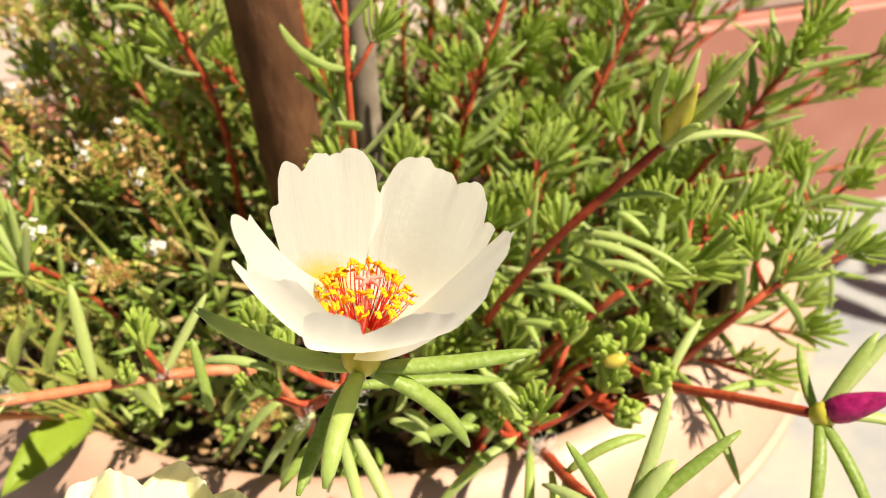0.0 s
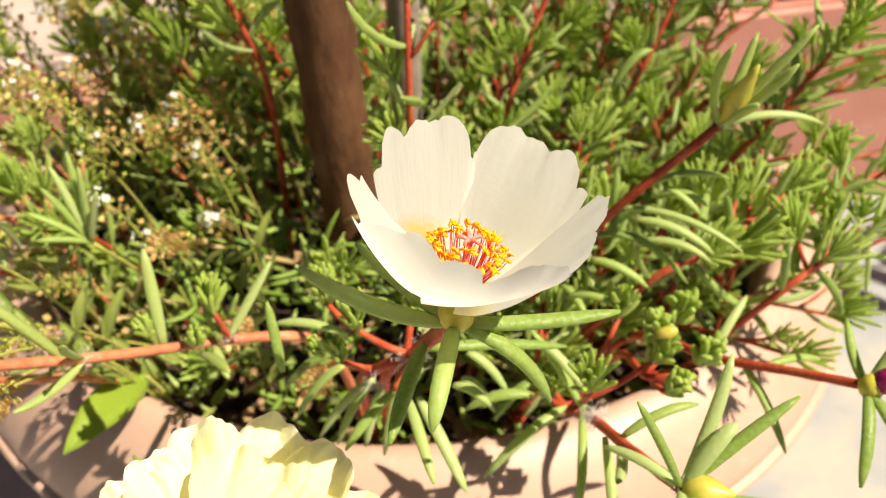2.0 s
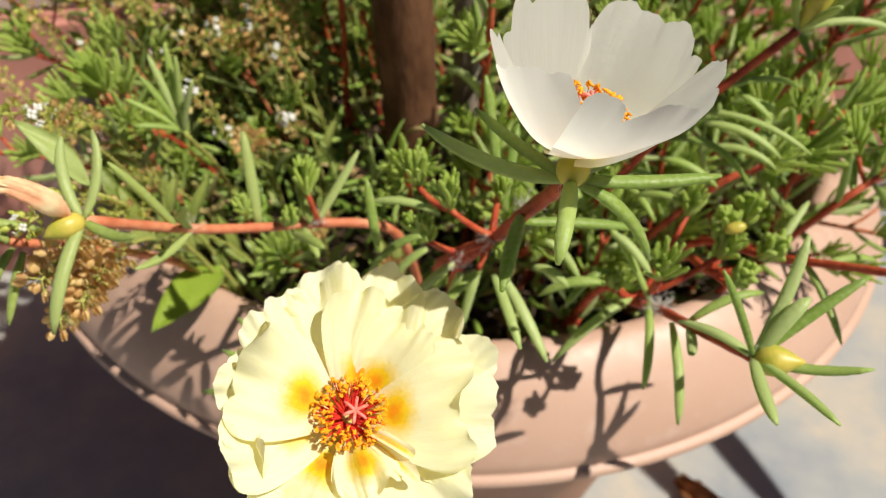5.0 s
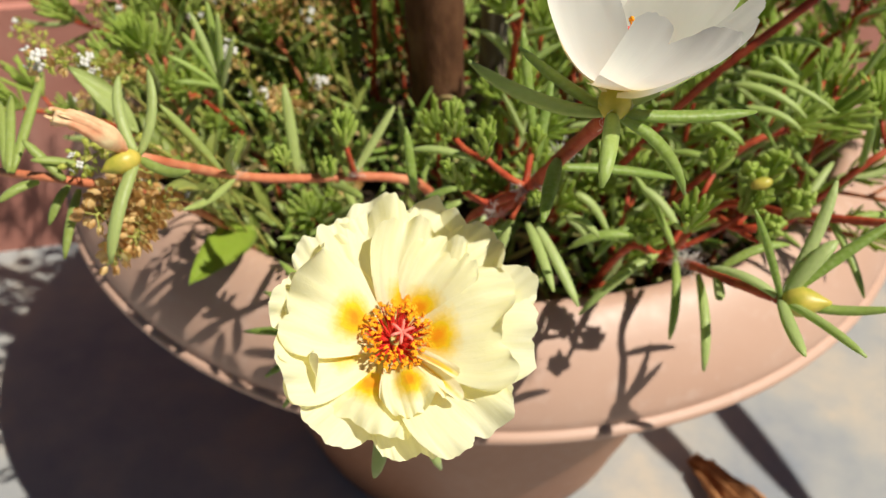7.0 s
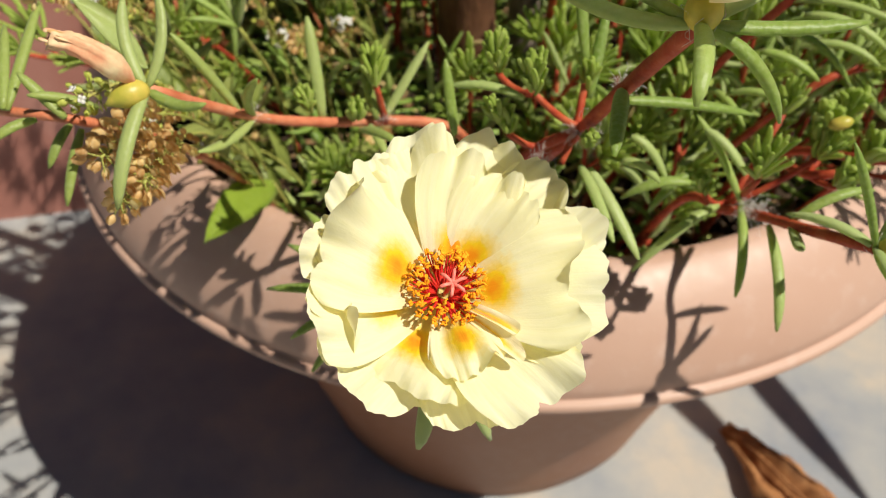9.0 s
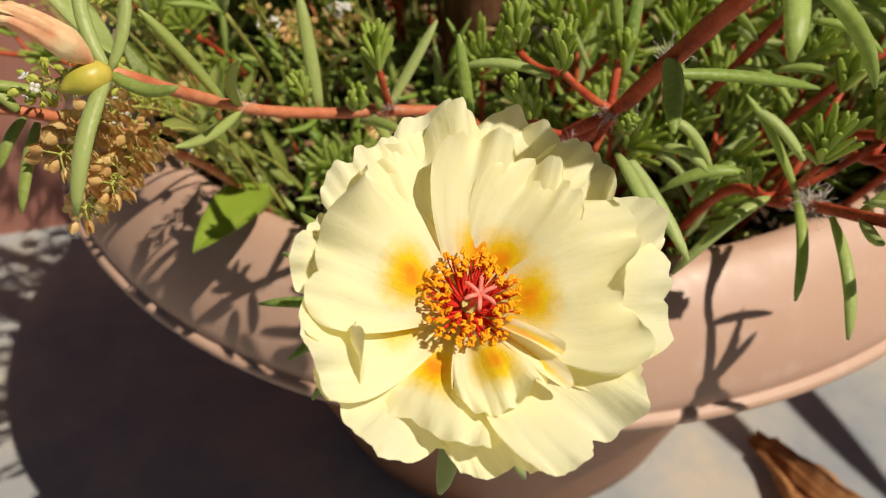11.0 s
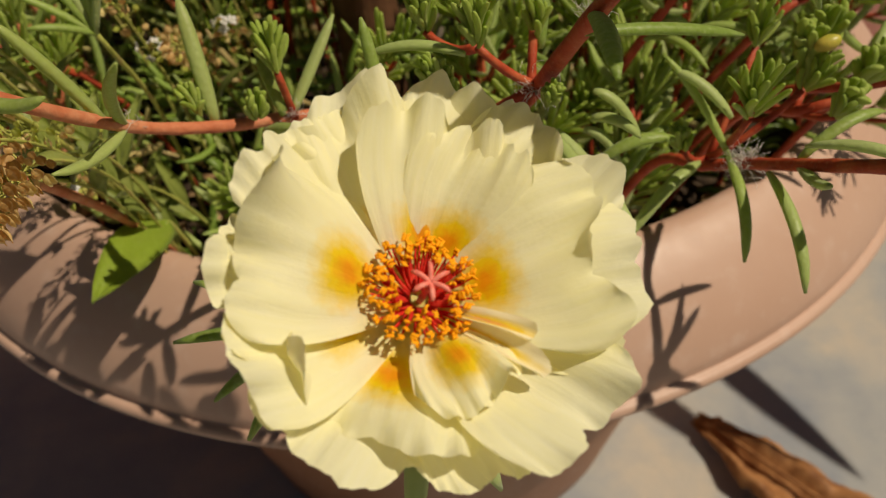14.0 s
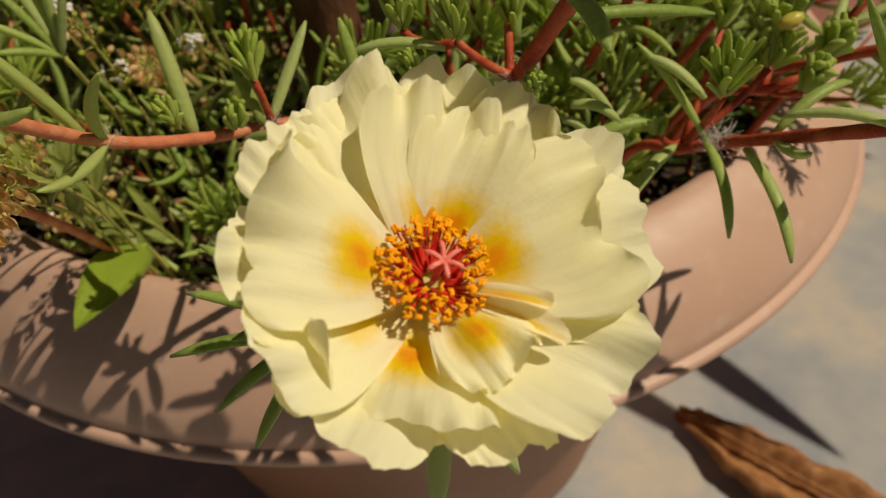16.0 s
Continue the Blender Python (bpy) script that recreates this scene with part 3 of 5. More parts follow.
def stamens(parent, base, turn, count, spread, height, rng, lean=(0, 0), size=1.0, thin=1.0):
    for k in range(count):
        s = math.sqrt(0.22 + 0.78 * (k + 0.5) / count)
        a = k * 2.39996 + rng.uniform(-0.2, 0.2)
        tip = turn @ Vector((spread * s * math.cos(a) + lean[0], spread * s * math.sin(a) + lean[1], height * (1.05 - 0.38 * s ** 2) * rng.uniform(0.86, 1.1)))
        foot = turn @ Vector((0.0013 * math.cos(a), 0.0013 * math.sin(a), 0.0004))
        out = turn @ Vector((math.cos(a), math.sin(a), 0)) * 0.0007
        pts = bend(Vector(base) + foot, Vector(base) + tip, out, 6)
        fil = part("stamen", link_mesh("stamen", *tube(pts, [thin * r for r in (0.00024, 0.00022, 0.00019, 0.00017, 0.00015, 0.00012)], 5), FILAMENT), parent)
        m = Matrix.Translation(Vector(base) + tip) @ Euler((rng.uniform(-1, 1), rng.uniform(-1, 1), rng.uniform(0, 6))).to_matrix().to_4x4()
        sz = size * rng.uniform(0.80, 1.12)
        part("anther", ANTHER_MESH, fil, "", m @ Matrix.Diagonal((sz, sz, sz, 1)))


def pistil(parent, base, turn, height, arms, reach):
    top = Vector(base) + turn @ Vector((0.0008, 0.0004, height))
    sets = [bend(Vector(base), top, (0, 0, 0), 5)]
    for k in range(arms):
        a = 6.283 * k / arms + 0.5
        sets.append(bend(top, top + turn @ Vector((reach * math.cos(a), reach * math.sin(a), reach * 0.25)), turn @ Vector((0, 0, reach * 0.25)), 6))
    style = part("pistil", link_mesh("pistil", *tube(sets[0], [0.00042] * 5, 6), PISTIL), parent, "pink star-shaped pistil")
    for pts in sets[1:]:
        part("stigma", link_mesh("stigma", *tube(pts, [0.00036, 0.00035, 0.00034, 0.00034, 0.00034, 0.0002], 6), PISTIL), style)


def yellow_flower():
    rng = random.Random(11)
    base = Vector((-0.0146, 0.0906, 0.3747))
    turn = frame_of((0.20, -0.36, 0.91))
    fl = thing("yellow_moss_rose", (-0.016, 0.185, 0.262), "open double pale yellow moss rose with an orange centre", "flower")
    bowl = ((0, 12), (0.35, 24), (0.7, 24), (1.0, 8))
    steep = ((0, 16), (0.30, 34), (0.7, 28), (1.0, 4))
    late = ((0, 2), (0.40, 8), (0.75, 30), (1.0, 22))
    two = ((-0.46, 0.54, 0.96), (0.46, 0.54, 1.0))
    three = ((-0.64, 0.40, 0.84), (0.02, 0.46, 1.0), (0.64, 0.40, 0.86))
    one = ((0.0, 1.0, 1.0),)
    # azimuth, length, half breadth, rise, lobes of the rim, lift, rolled places
    outer = [(92, .0316, .0132, bowl, two, -.0012, ()), (68, .0340, .0118, bowl, two, -.0022, ()), (42, .0332, .0116, bowl, two, -.0014, ()), (2, .0306, .0126, bowl, ((0.42, 0.50, 1.0), (-0.22, 0.46, 0.98), (-0.76, 0.26, 0.50)), -.0006, ()),
             (-46, .0296, .0108, bowl, ((-0.42, 0.58, 0.90), (0.40, 0.56, 1.0)), -.0010, ()), (-74, .0268, .0078, late, ((-0.30, 0.66, 0.92), (0.50, 0.48, 1.0)), -.0022, ((0.9, 0.3, 0.0012),)),
             (-125, .0270, .0106, late, ((0.15, 0.70, 1.0), (-0.62, 0.40, 0.80)), -.0012, ()), (174, .0262, .0112, bowl, three, -.0018, ()), (150, .0272, .0100, bowl, two, -.0010, ()),
             (130, .0296, .0104, bowl, three, -.0002, ()), (110, .0302, .0100, bowl, ((-0.40, 0.60, 1.0), (0.50, 0.50, 0.90)), .0002, ())]
    inner = [(164, .0252, .0124, bowl, ((-0.20, 0.80, 1.0), (0.66, 0.34, 0.80)), .0022, ((-0.42, 0.22, 0.0034),)), (84, .0266, .0096, steep, ((0.12, 0.88, 1.0), (-0.76, 0.24, 0.86)), .0006, ((0.8, 0.3, 0.0010),)),
             (60, .0256, .0096, steep, ((0.28, 0.66, 1.0), (-0.58, 0.42, 0.80)), -.0002, ((-0.7, 0.2, 0.0026), (0.75, 0.2, 0.0016))), (12, .0272, .0136, steep, ((0.30, 0.70, 1.0), (-0.62, 0.38, 0.88)), .0006, ((-0.05, 0.22, 0.0034), (-0.55, 0.16, 0.0022))),
             (-68, .0180, .0066, bowl, ((-0.15, 0.80, 1.0), (0.66, 0.34, 0.80)), .0022, ((0.5, 0.3, 0.0010),)), (-112, .0212, .0124, late, ((0.42, 0.58, 0.96), (-0.40, 0.60, 0.90)), .0006, ((-0.86, 0.18, 0.0042),)),
             (193, .0266, .0126, late, ((-0.55, 0.44, 1.0), (0.30, 0.70, 0.92)), .0008, ((0.62, 0.22, 0.0012),))]
    for i, (az, ln, hf, rise, lobes, lift, rolls) in enumerate(outer):
        part("petal", petal(base, turn, az, 0.955 * ln, hf, rise, 40 + 3 * i, PETAL_YELLOW, lobes, 0.0033, 0.06, lift, rolls=rolls), fl)
    for i, (az, ln, hf, rise, lobes, lift, rolls) in enumerate(inner):
        part("petal", petal(base, turn, az, 0.965 * ln, hf, rise, 70 + i, PETAL_YELLOW, lobes, 0.0040, 0.08, lift, rolls=rolls), fl)
    for az, ln, hf, rise in ((-40, .0188, .0016, ((0, 20), (0.5, 22), (1, 4))), (-30, .0158, .0013, ((0, 26), (0.5, 30), (1, 10)))):
        part("petaloid", petal(base, turn, az, ln, hf, rise, 90 + int(-az), PETAL_STREAK, one, 0.0012, 0.6, .0022, 0.8, 0.5, (), 16, 9), fl, "narrow half-formed petal with a pink streak")
    stamens(fl, base + turn @ Vector((0, 0, 0.0030)), turn, 110, 0.0073, 0.0042, rng, (0.0001, 0.0004), 0.68, 0.90)
    pistil(fl, base, turn, 0.0070, 6, 0.0026)
    part("calyx", ball(0.0045, 0.0045, 0.0048, CALYX, 8, 14, 0, "calyx"), fl, "swollen yellow-green calyx", Matrix.Translation(base - turn @ Vector((0, 0, 0.0050))))
    pts = through_points([(-0.016, 0.185, 0.262), (-0.017, 0.160, 0.302), (-0.018, 0.124, 0.343), base - turn @ Vector((0, 0, 0.007))])
    part("stem", stem_mesh(pts, 0.0022, 0.0024, STEM_RED), fl)
    foot = base - turn @ Vector((0, 0, 0.0075))
    for tip, r, sag in (((-0.0177, 0.0775, 0.3465), .0021, (0.001, -0.003, 0)), ((-0.0039, 0.0861, 0.3382), .0019, (0.001, -0.002, 0)), ((0.011, 0.102, 0.350), .0019, (0, 0, 0.002))):
        part("leaf", fleshy(foot, tip, r, sag), fl)
    node = Vector((-0.0300, 0.1200, 0.3400))
    part("side_shoot", stem_mesh(bend((-0.0175, 0.135, 0.332), node, (0, 0, -0.001), 6), 0.0014, 0.0012, STEM_RED), fl)
    for tip, sag in (((-0.0600, 0.1232, 0.3383), (0, 0, 0.002)), ((-0.0450, 0.1026, 0.3343), (0, 0, 0.003)), ((-0.0555, 0.1310, 0.3460), (0, 0, 0.002)), ((-0.0520, 0.1370, 0.3520), (0, 0, 0.002)),
                     ((-0.0520, 0.1120, 0.3340), (0, 0, 0.003)), ((-0.0470, 0.1180, 0.3450), (0, 0, 0.002)), ((-0.0400, 0.1300, 0.3530), (0, 0, 0.001)), ((-0.0380, 0.1040, 0.3400), (0, 0, 0.002))):
        part("leaf", fleshy(node, tip, 0.0017, sag), fl)
    return fl


def white_flower():
    rng = random.Random(12)
    base = Vector((0.0257, 0.1182, 0.4203))
    turn = frame_of((0.085, 0.13, 0.985))
    fl = thing("white_moss_rose", (-0.004, 0.215, 0.255), "creamy white cup-shaped moss rose with orange stamens on a red stem", "flower")
    # azimuth, length, half breadth, rise at three places, tuck, claw, material, lobes of the rim
    for i, (az, ln, hf, a1, a2, a3, tuck, claw, material, lobes) in enumerate([
            (117.3, .0349, .0096, 21, 71, 75, 0.0, 0.36, PETAL_WHITE_SPOT, ((-0.25, 0.67, 0.98), (0.57, 0.26, 0.75))),
            (54, .0339, .0115, 37, 57.5, 52, 0.04, 0.36, PETAL_WHITE, ((0.39, 0.58, 0.93), (-0.36, 0.41, 0.66))),
            (-10, .0294, .0094, 38, 51, 49, 0.02, 0.50, PETAL_WHITE, ((0.38, 0.78, 0.96), (-0.48, 0.52, 0.73))),
            (-75, .0322, .0106, 36.5, 41, 64.5, 0.13, 0.62, PETAL_WHITE, ((-0.72, 0.41, 1.0), (0.27, 0.63, 0.75))),
            (211.7, .0282, .0112, 22, 50, 67, 0.70, 0.62, PETAL_WHITE, ((-0.73, 0.18, 0.60), (0.26, 0.64, 1.0), (0.76, 0.30, 0.60)))]):
        rise = ((0, 6), (0.20, a1), (0.48, a2), (1.0, a3))
        part("petal", petal(base, turn, az, ln, hf, rise, 20 + i, material, lobes, 0.0010, tuck, 0.0002 * i, 0.73, claw), fl)
    stamens(fl, base + turn @ Vector((0, 0, 0.0020)), turn, 78, 0.0074, 0.0104, rng, (0.0002, 0.0004), 0.80, 0.5)
    pistil(fl, base, turn, 0.0110, 5, 0.0022)
    part("calyx", ball(0.0032, 0.0032, 0.0036, CALYX, 8, 14, 0, "calyx"), fl, "swollen yellow-green calyx", Matrix.Translation(base - turn @ Vector((0, 0, 0.0024))))
    foot = base - turn @ Vector((0, 0, 0.0046))
    pts = through_points([(0.000, 0.215, 0.255), (0.002, 0.189, 0.322), (0.0135, 0.1620, 0.3620), (0.0195, 0.1400, 0.3895), foot])
    part("stem", stem_mesh(pts, 0.0022, 0.0020, STEM_RED), fl)
    for tip, r, sag in (((-0.0030, 0.1270, 0.4200), .0021, (0, 0, -.003)), ((0.0535, 0.1215, 0.4155), .0018, (0, 0, -.001)), ((0.0222, 0.0960, 0.4140), .0018, (0, -.002, .003)),
                        ((0.0424, 0.1155, 0.3990), .0019, (.002, 0, .002)), ((0.007, 0.133, 0.4205), .0016, (0, 0, -.001)),
                        ((0.046, 0.135, 0.418), .0015, (0, 0, 0)), ((0.031, 0.141, 0.404), .0016, (0, 0, 0))):
        part("leaf", fleshy(foot, tip, r, sag), fl)
    hairs(fl, foot, 0.004, 30, rng)
    return fl


yellow_flower()
white_flower()

# ---- shoots that stand out ----
PLANT = "moss rose shoots in the planter"


def left_bud_shoot():
    rng = random.Random(21)
    pts = through_points([(-0.0100, 0.2170, 0.2570), (-0.0110, 0.2090, 0.2900), (-0.0135, 0.1990, 0.3200), (-0.0180, 0.1900, 0.3390), (-0.0260, 0.1830, 0.3475), (-0.0400, 0.1770, 0.3515), (-0.0537, 0.1695, 0.3553), (-0.0671, 0.1554, 0.3658), (-0.0780, 0.1280, 0.3905)])
    ob = thing("moss_rose_shoot", pts[0], "orange-red trailing stem ending in a withered bud", "plant", PLANT)
    part("stem", stem_mesh(pts, 0.0021, 0.0016, STEM_ORANGE), ob)
    e = Vector((-0.0780, 0.1280, 0.3905))
    part("seed_pod", link_mesh("seed_pod", *tube(bend(e + Vector((0.0004, -0.0002, 0.0002)), (-0.0842, 0.1219, 0.3903), (0, 0, 0.0004), 11), [.0011, .0020, .0025, .0027, .0028, .0027, .0025, .0021, .0016, .0009, .0003], 14), BUD_YELLOW), ob, "plump yellow-green pod")
    wp = bend((-0.0795, 0.1265, 0.3930), (-0.0895, 0.1205, 0.4060), (0.0006, 0, 0.0012), 26)
    radii = [0.0027 * math.sin(min(1.0, 0.12 + 2.6 * k / 25) * math.pi / 2) * (1 - 0.66 * max(0.0, k / 25 - 0.30)) for k in range(26)]
    verts, faces = tube(wp, radii, 22)
    for k, v in enumerate(verts[:26 * 22]):
        u, a = (k // 22) / 25, 6.283 * (k % 22) / 22
        axis = wp[k // 22]
        fold = 0.05 + 0.42 * max(0.0, u - 0.35)
        v += (v - axis) * (fold * math.sin(5 * a + 3.5 * u) + 0.9 * fold * noise.noise(v * 900))
        v += Vector((-0.5, 0.1, -0.7)) * 0.0022 * max(0.0, u - 0.80) / 0.20 * (0.5 + 0.9 * noise.noise(Vector((2.2 * math.cos(a), 2.2 * math.sin(a), 7))))
    part("withered_petals", link_mesh("withered_petals", verts, faces, WITHERED), ob, "shrivelled salmon and tan petals")
    for k in range(6):
        a = k * 1.1
        side = Vector((math.cos(a), 0.4 * math.sin(a), math.sin(a))) * 0.0010
        tip = wp[-1] + side * 1.2 + Vector((-0.0012, 0, -0.0004)) * rng.uniform(0.2, 1.2)
        part("withered_tip", link_mesh("withered_tip", *tube(bend(wp[19] + side * 0.9, tip, side * rng.uniform(-0.6, 0.9), 7), [.0005, .0008, .0010, .0010, .0009, .0008, .0004], 6, 0.30), WITHERED_TIP if k % 3 == 1 else WITHERED), ob)
    n2, n3 = Vector((-0.0671, 0.1554, 0.3658)), Vector((-0.0540, 0.1700, 0.3556))
    for a, b, r, sag in ((e, (-0.0835, 0.1395, 0.4045), .0015, (-.002, 0, 0)), (e, (-0.0775, 0.1420, 0.4050), .0015, (.002, 0, 0)), (e, (-0.0806, 0.1080, 0.3752), .0018, (0, -.002, .002)),
                         (e, (-0.0644, 0.1235, 0.3908), .0016, (0, 0, -.002)), ((-0.0688, 0.1515, 0.3690), (-0.0791, 0.1467, 0.3927), .0019, (0, 0, 0.001)), (n2, (-0.0584, 0.1380, 0.3878), .0014, (-.002, 0, 0)),
                         (n3, (-0.0584, 0.1828, 0.3790), .0020, (0, 0, .001)), (n2, (-0.0735, 0.1340, 0.3705), .0016, (0, 0, -.002)), ((-0.0385, 0.1760, 0.3530), (-0.0274, 0.1905, 0.3690), .0017, (0, 0, 0)),
                         ((-0.0440, 0.1700, 0.3530), (-0.0327, 0.1582, 0.3588), .0017, (0, 0, .001)), ((-0.0400, 0.1740, 0.3540), (-0.0440, 0.1790, 0.3660), .0016, (0, 0, .001)), ((-0.0420, 0.1740, 0.3520), (-0.0360, 0.1640, 0.3500), .0015, (0, 0, 0))):
        part("leaf", fleshy(a, b, r, sag, LEAF_PALE), ob)
    top = Vector((-0.0395, 0.1735, 0.3648))
    part("side_shoot", stem_mesh(bend((-0.0380, 0.1765, 0.3515), top, (0, 0, 0), 6), .0011, .0010, STEM_RED), ob)
    for at, way, n, ln in ((top, (-0.1, 0.5, 1), 17, 0.0120), ((-0.0450, 0.1700, 0.3560), (0.1, .1, 1), 13, 0.0080), ((-0.0570, 0.1700, 0.3580), (-.3, .2, 1), 12, 0.0085)):
        rosette(ob, at, way, n, ln, 0.00080, rng)
    hairs(ob, (-0.0380, 0.1760, 0.3530), 0.004, 30, rng)
    hairs(ob, n2, 0.004, 22, rng)
    return ob


def right_bud_shoot():
    rng = random.Random(22)
    pts = through_points([(0.046, 0.225, 0.262), (0.0510, 0.1890, 0.3200), (0.0568, 0.1703, 0.3328), (0.0621, 0.1623, 0.3385), (0.0670, 0.1420, 0.3520), (0.0728, 0.1215, 0.3655)])
    ob = thing("moss_rose_shoot", pts[0], "red stem bending over the lip with a closed green-yellow bud", "plant", PLANT)
    part("stem", stem_mesh(pts, 0.0017, 0.0017, STEM_RED), ob)
    part("bud", link_mesh("bud", *tube(bend((0.0732, 0.1210, 0.3655), (0.0824, 0.1179, 0.3690), (0, 0, 0), 9), [.0020, .0031, .0036, .0037, .0034, .0028, .0020, .0011, .0003], 12), BUD_YELLOW), ob, "plump yellowish closed bud")
    e = Vector((0.0728, 0.1215, 0.3655))
    for a, b, r, sag in ((e, (0.0605, 0.1235, 0.3900), .0018, (0, 0, .001)), (e, (0.0830, 0.1390, 0.3880), .0021, (.001, 0, 0)), (e, (0.0960, 0.1320, 0.3830), .0020, (0, 0, .001)),
                         (e, (0.0940, 0.1130, 0.3735), .0019, (0, 0, -.002)), (e, (0.0700, 0.0975, 0.3730), .0021, (-.001, -.001, .001)), (e, (0.0820, 0.0975, 0.3740), .0017, (0, 0, .001)),
                         (e, (0.0830, 0.1280, 0.3790), .0026, (0, 0, .002)), (e, (0.0585, 0.1345, 0.3625), .0018, (0, 0, .002))):
        part("leaf", fleshy(a, b, 0.84 * r, sag), ob)
    for a, b, r, sag in (((0.0635, 0.1525, 0.3430), (0.0638, 0.1275, 0.3310), .0019, (0, -.003, .003)), ((0.0590, 0.1630, 0.3400), (0.0570, 0.1410, 0.3280), .0018, (0, -.003, .003)),
                         ((0.0660, 0.1470, 0.3490), (0.0612, 0.1275, 0.3585), .0019, (.001, 0, -.002)), ((0.0570, 0.1720, 0.3330), (0.0330, 0.1560, 0.3200), .0022, (0, -.002, .006)),
                         ((0.0600, 0.1640, 0.3390), (0.0443, 0.1730, 0.3615), .0018, (0, 0, .002)), ((0.0660, 0.1470, 0.3500), (0.0850, 0.1530, 0.3560), .0019, (0, 0, .003))):
        part("leaf", fleshy(a, b, 0.84 * r, sag), ob)
    for at, way, n, ln in (((0.0596, 0.1590, 0.3530), (-0.1, -0.2, 1), 16, 0.0165), ((0.0506, 0.1690, 0.3390), (-.3, 0, 1), 13, 0.0085), ((0.0780, 0.1730, 0.3500), (.4, 0, 1), 16, 0.0115), ((0.0700, 0.1840, 0.3560), (.2, .2, 1), 14, 0.0115)):
        rosette(ob, at, way, n + 3, ln * 1.04, 0.00080, rng)
        part("side_shoot", stem_mesh(bend((0.0590, 0.1730, 0.3330), at, (0, 0, -.002), 6), .0012, .0010, STEM_RED), ob)
    hairs(ob, (0.0621, 0.1610, 0.3395), 0.0055, 110, rng)
    hairs(ob, (0.0730, 0.1215, 0.3645), 0.004, 14, rng)
    return ob


def magenta_shoot():
    pts = through_points([(0.070, 0.245, 0.262), (0.0840, 0.2140, 0.3200), (0.0960, 0.1790, 0.3460), (0.1100, 0.1640, 0.3570), (0.1225, 0.1514, 0.3655)])
    ob = thing("moss_rose_shoot", pts[0], "long red stem reaching past the lip with a rolled magenta bud", "plant", PLANT)
    part("stem", stem_mesh(pts, 0.0018, 0.0015, STEM_RED), ob)
    part("bud", link_mesh("bud", *tube(bend((0.1235, 0.1505, 0.3670), (0.1360, 0.1470, 0.3770), (0, 0, 0), 9), [.0022, .0030, .0033, .0031, .0027, .0023, .0017, .0010, .0003], 10), BUD_MAGENTA), ob, "tightly rolled magenta bud")
    part("calyx", ball(0.0031, 0.0030, 0.0034, CALYX, 8, 12, 0, "calyx"), ob, "", Matrix.Translation((0.1232, 0.1505, 0.3662)))
    e = Vector((0.1225, 0.1510, 0.3655))
    for b, r, sag in (((0.1240, 0.1710, 0.3690), .0015, (0, 0, -.002)), ((0.1350, 0.1610, 0.3820), .0018, (0, 0, 0)), ((0.1410, 0.1630, 0.3830), .0018, (0, 0, 0)), ((0.1170, 0.1310, 0.3540), .0017, (0, -.001, .002)),
                      ((0.1290, 0.1290, 0.3560), .0017, (0, -.001, .002)), ((0.1450, 0.1480, 0.3640), .0017, (0, 0, .002))):
        part("leaf", fleshy(e, b, r, sag), ob)
    for a, b in (((0.1020, 0.1720, 0.3510), (0.1100, 0.1510, 0.3400)), ((0.1060, 0.1680, 0.3540), (0.1240, 0.1750, 0.3500)), ((0.0960, 0.1790, 0.3450), (0.1080, 0.1940, 0.3560))):
        part("leaf", fleshy(a, b, .0015, (0, 0, .002)), ob)
    return ob


def yellow_bud_branch():
    rng = random.Random(24)
    pts = through_points([(0.030, 0.250, 0.262), (0.0490, 0.2210, 0.3300), (0.0660, 0.2070, 0.3720), (0.0920, 0.2035, 0.4060)])
    ob = thing("moss_rose_shoot", pts[0], "upright dark red stem with a slim yellow bud among leaves", "plant", PLANT)
    part("stem", stem_mesh(pts, 0.0019, 0.0016, STEM_RED), ob)
    part("bud", link_mesh("bud", *tube(bend((0.0928, 0.2030, 0.4080), (0.0965, 0.1990, 0.4250), (0, 0, 0), 9), [.0018, .0026, .0030, .0030, .0026, .0021, .0015, .0009, .0003], 10), BUD_YELLOW), ob, "slim pointed yellow bud")
    e = Vector((0.0922, 0.2035, 0.4060))
    for b, r, sag in (((0.0890, 0.1970, 0.4310), .0020, (-.003, 0, 0)), ((0.1100, 0.2040, 0.4330), .0022, (0, 0, 0)), ((0.1040, 0.1950, 0.4270), .0026, (.001, 0, 0)), ((0.1190, 0.2050, 0.4060), .0019, (0, 0, .003)),
                      ((0.1000, 0.2140, 0.4270), .0018, (0, 0, 0)), ((0.0960, 0.1920, 0.4180), .0024, (.001, 0, .001))):
        part("leaf", fleshy(e, b, 0.82 * r, sag, LEAF_PALE), ob)
    for s, b, r, sag in ((.72, (0.1010, 0.1890, 0.3760), .0017, (0, 0, .004)), (.60, (0.0920, 0.1990, 0.3560), .0020, (0, 0, .008)), (.80, (0.1010, 0.2110, 0.3850), .0018, (0, 0, .003)), (.55, (0.0620, 0.2090, 0.3900), .0018, (0, 0, 0)),
                         (.45, (0.0700, 0.2170, 0.3400), .0019, (0, 0, .005)), (.5, (0.0360, 0.1990, 0.3720), .0018, (0, 0, .003)), (.42, (0.0640, 0.1940, 0.3450), .0018, (0, 0, .004))):
        a, _ = at_share(pts, s)
        part("leaf", fleshy(a, b, 0.82 * r, sag), ob)
    hairs(ob, e, 0.004, 18, rng)
    return ob


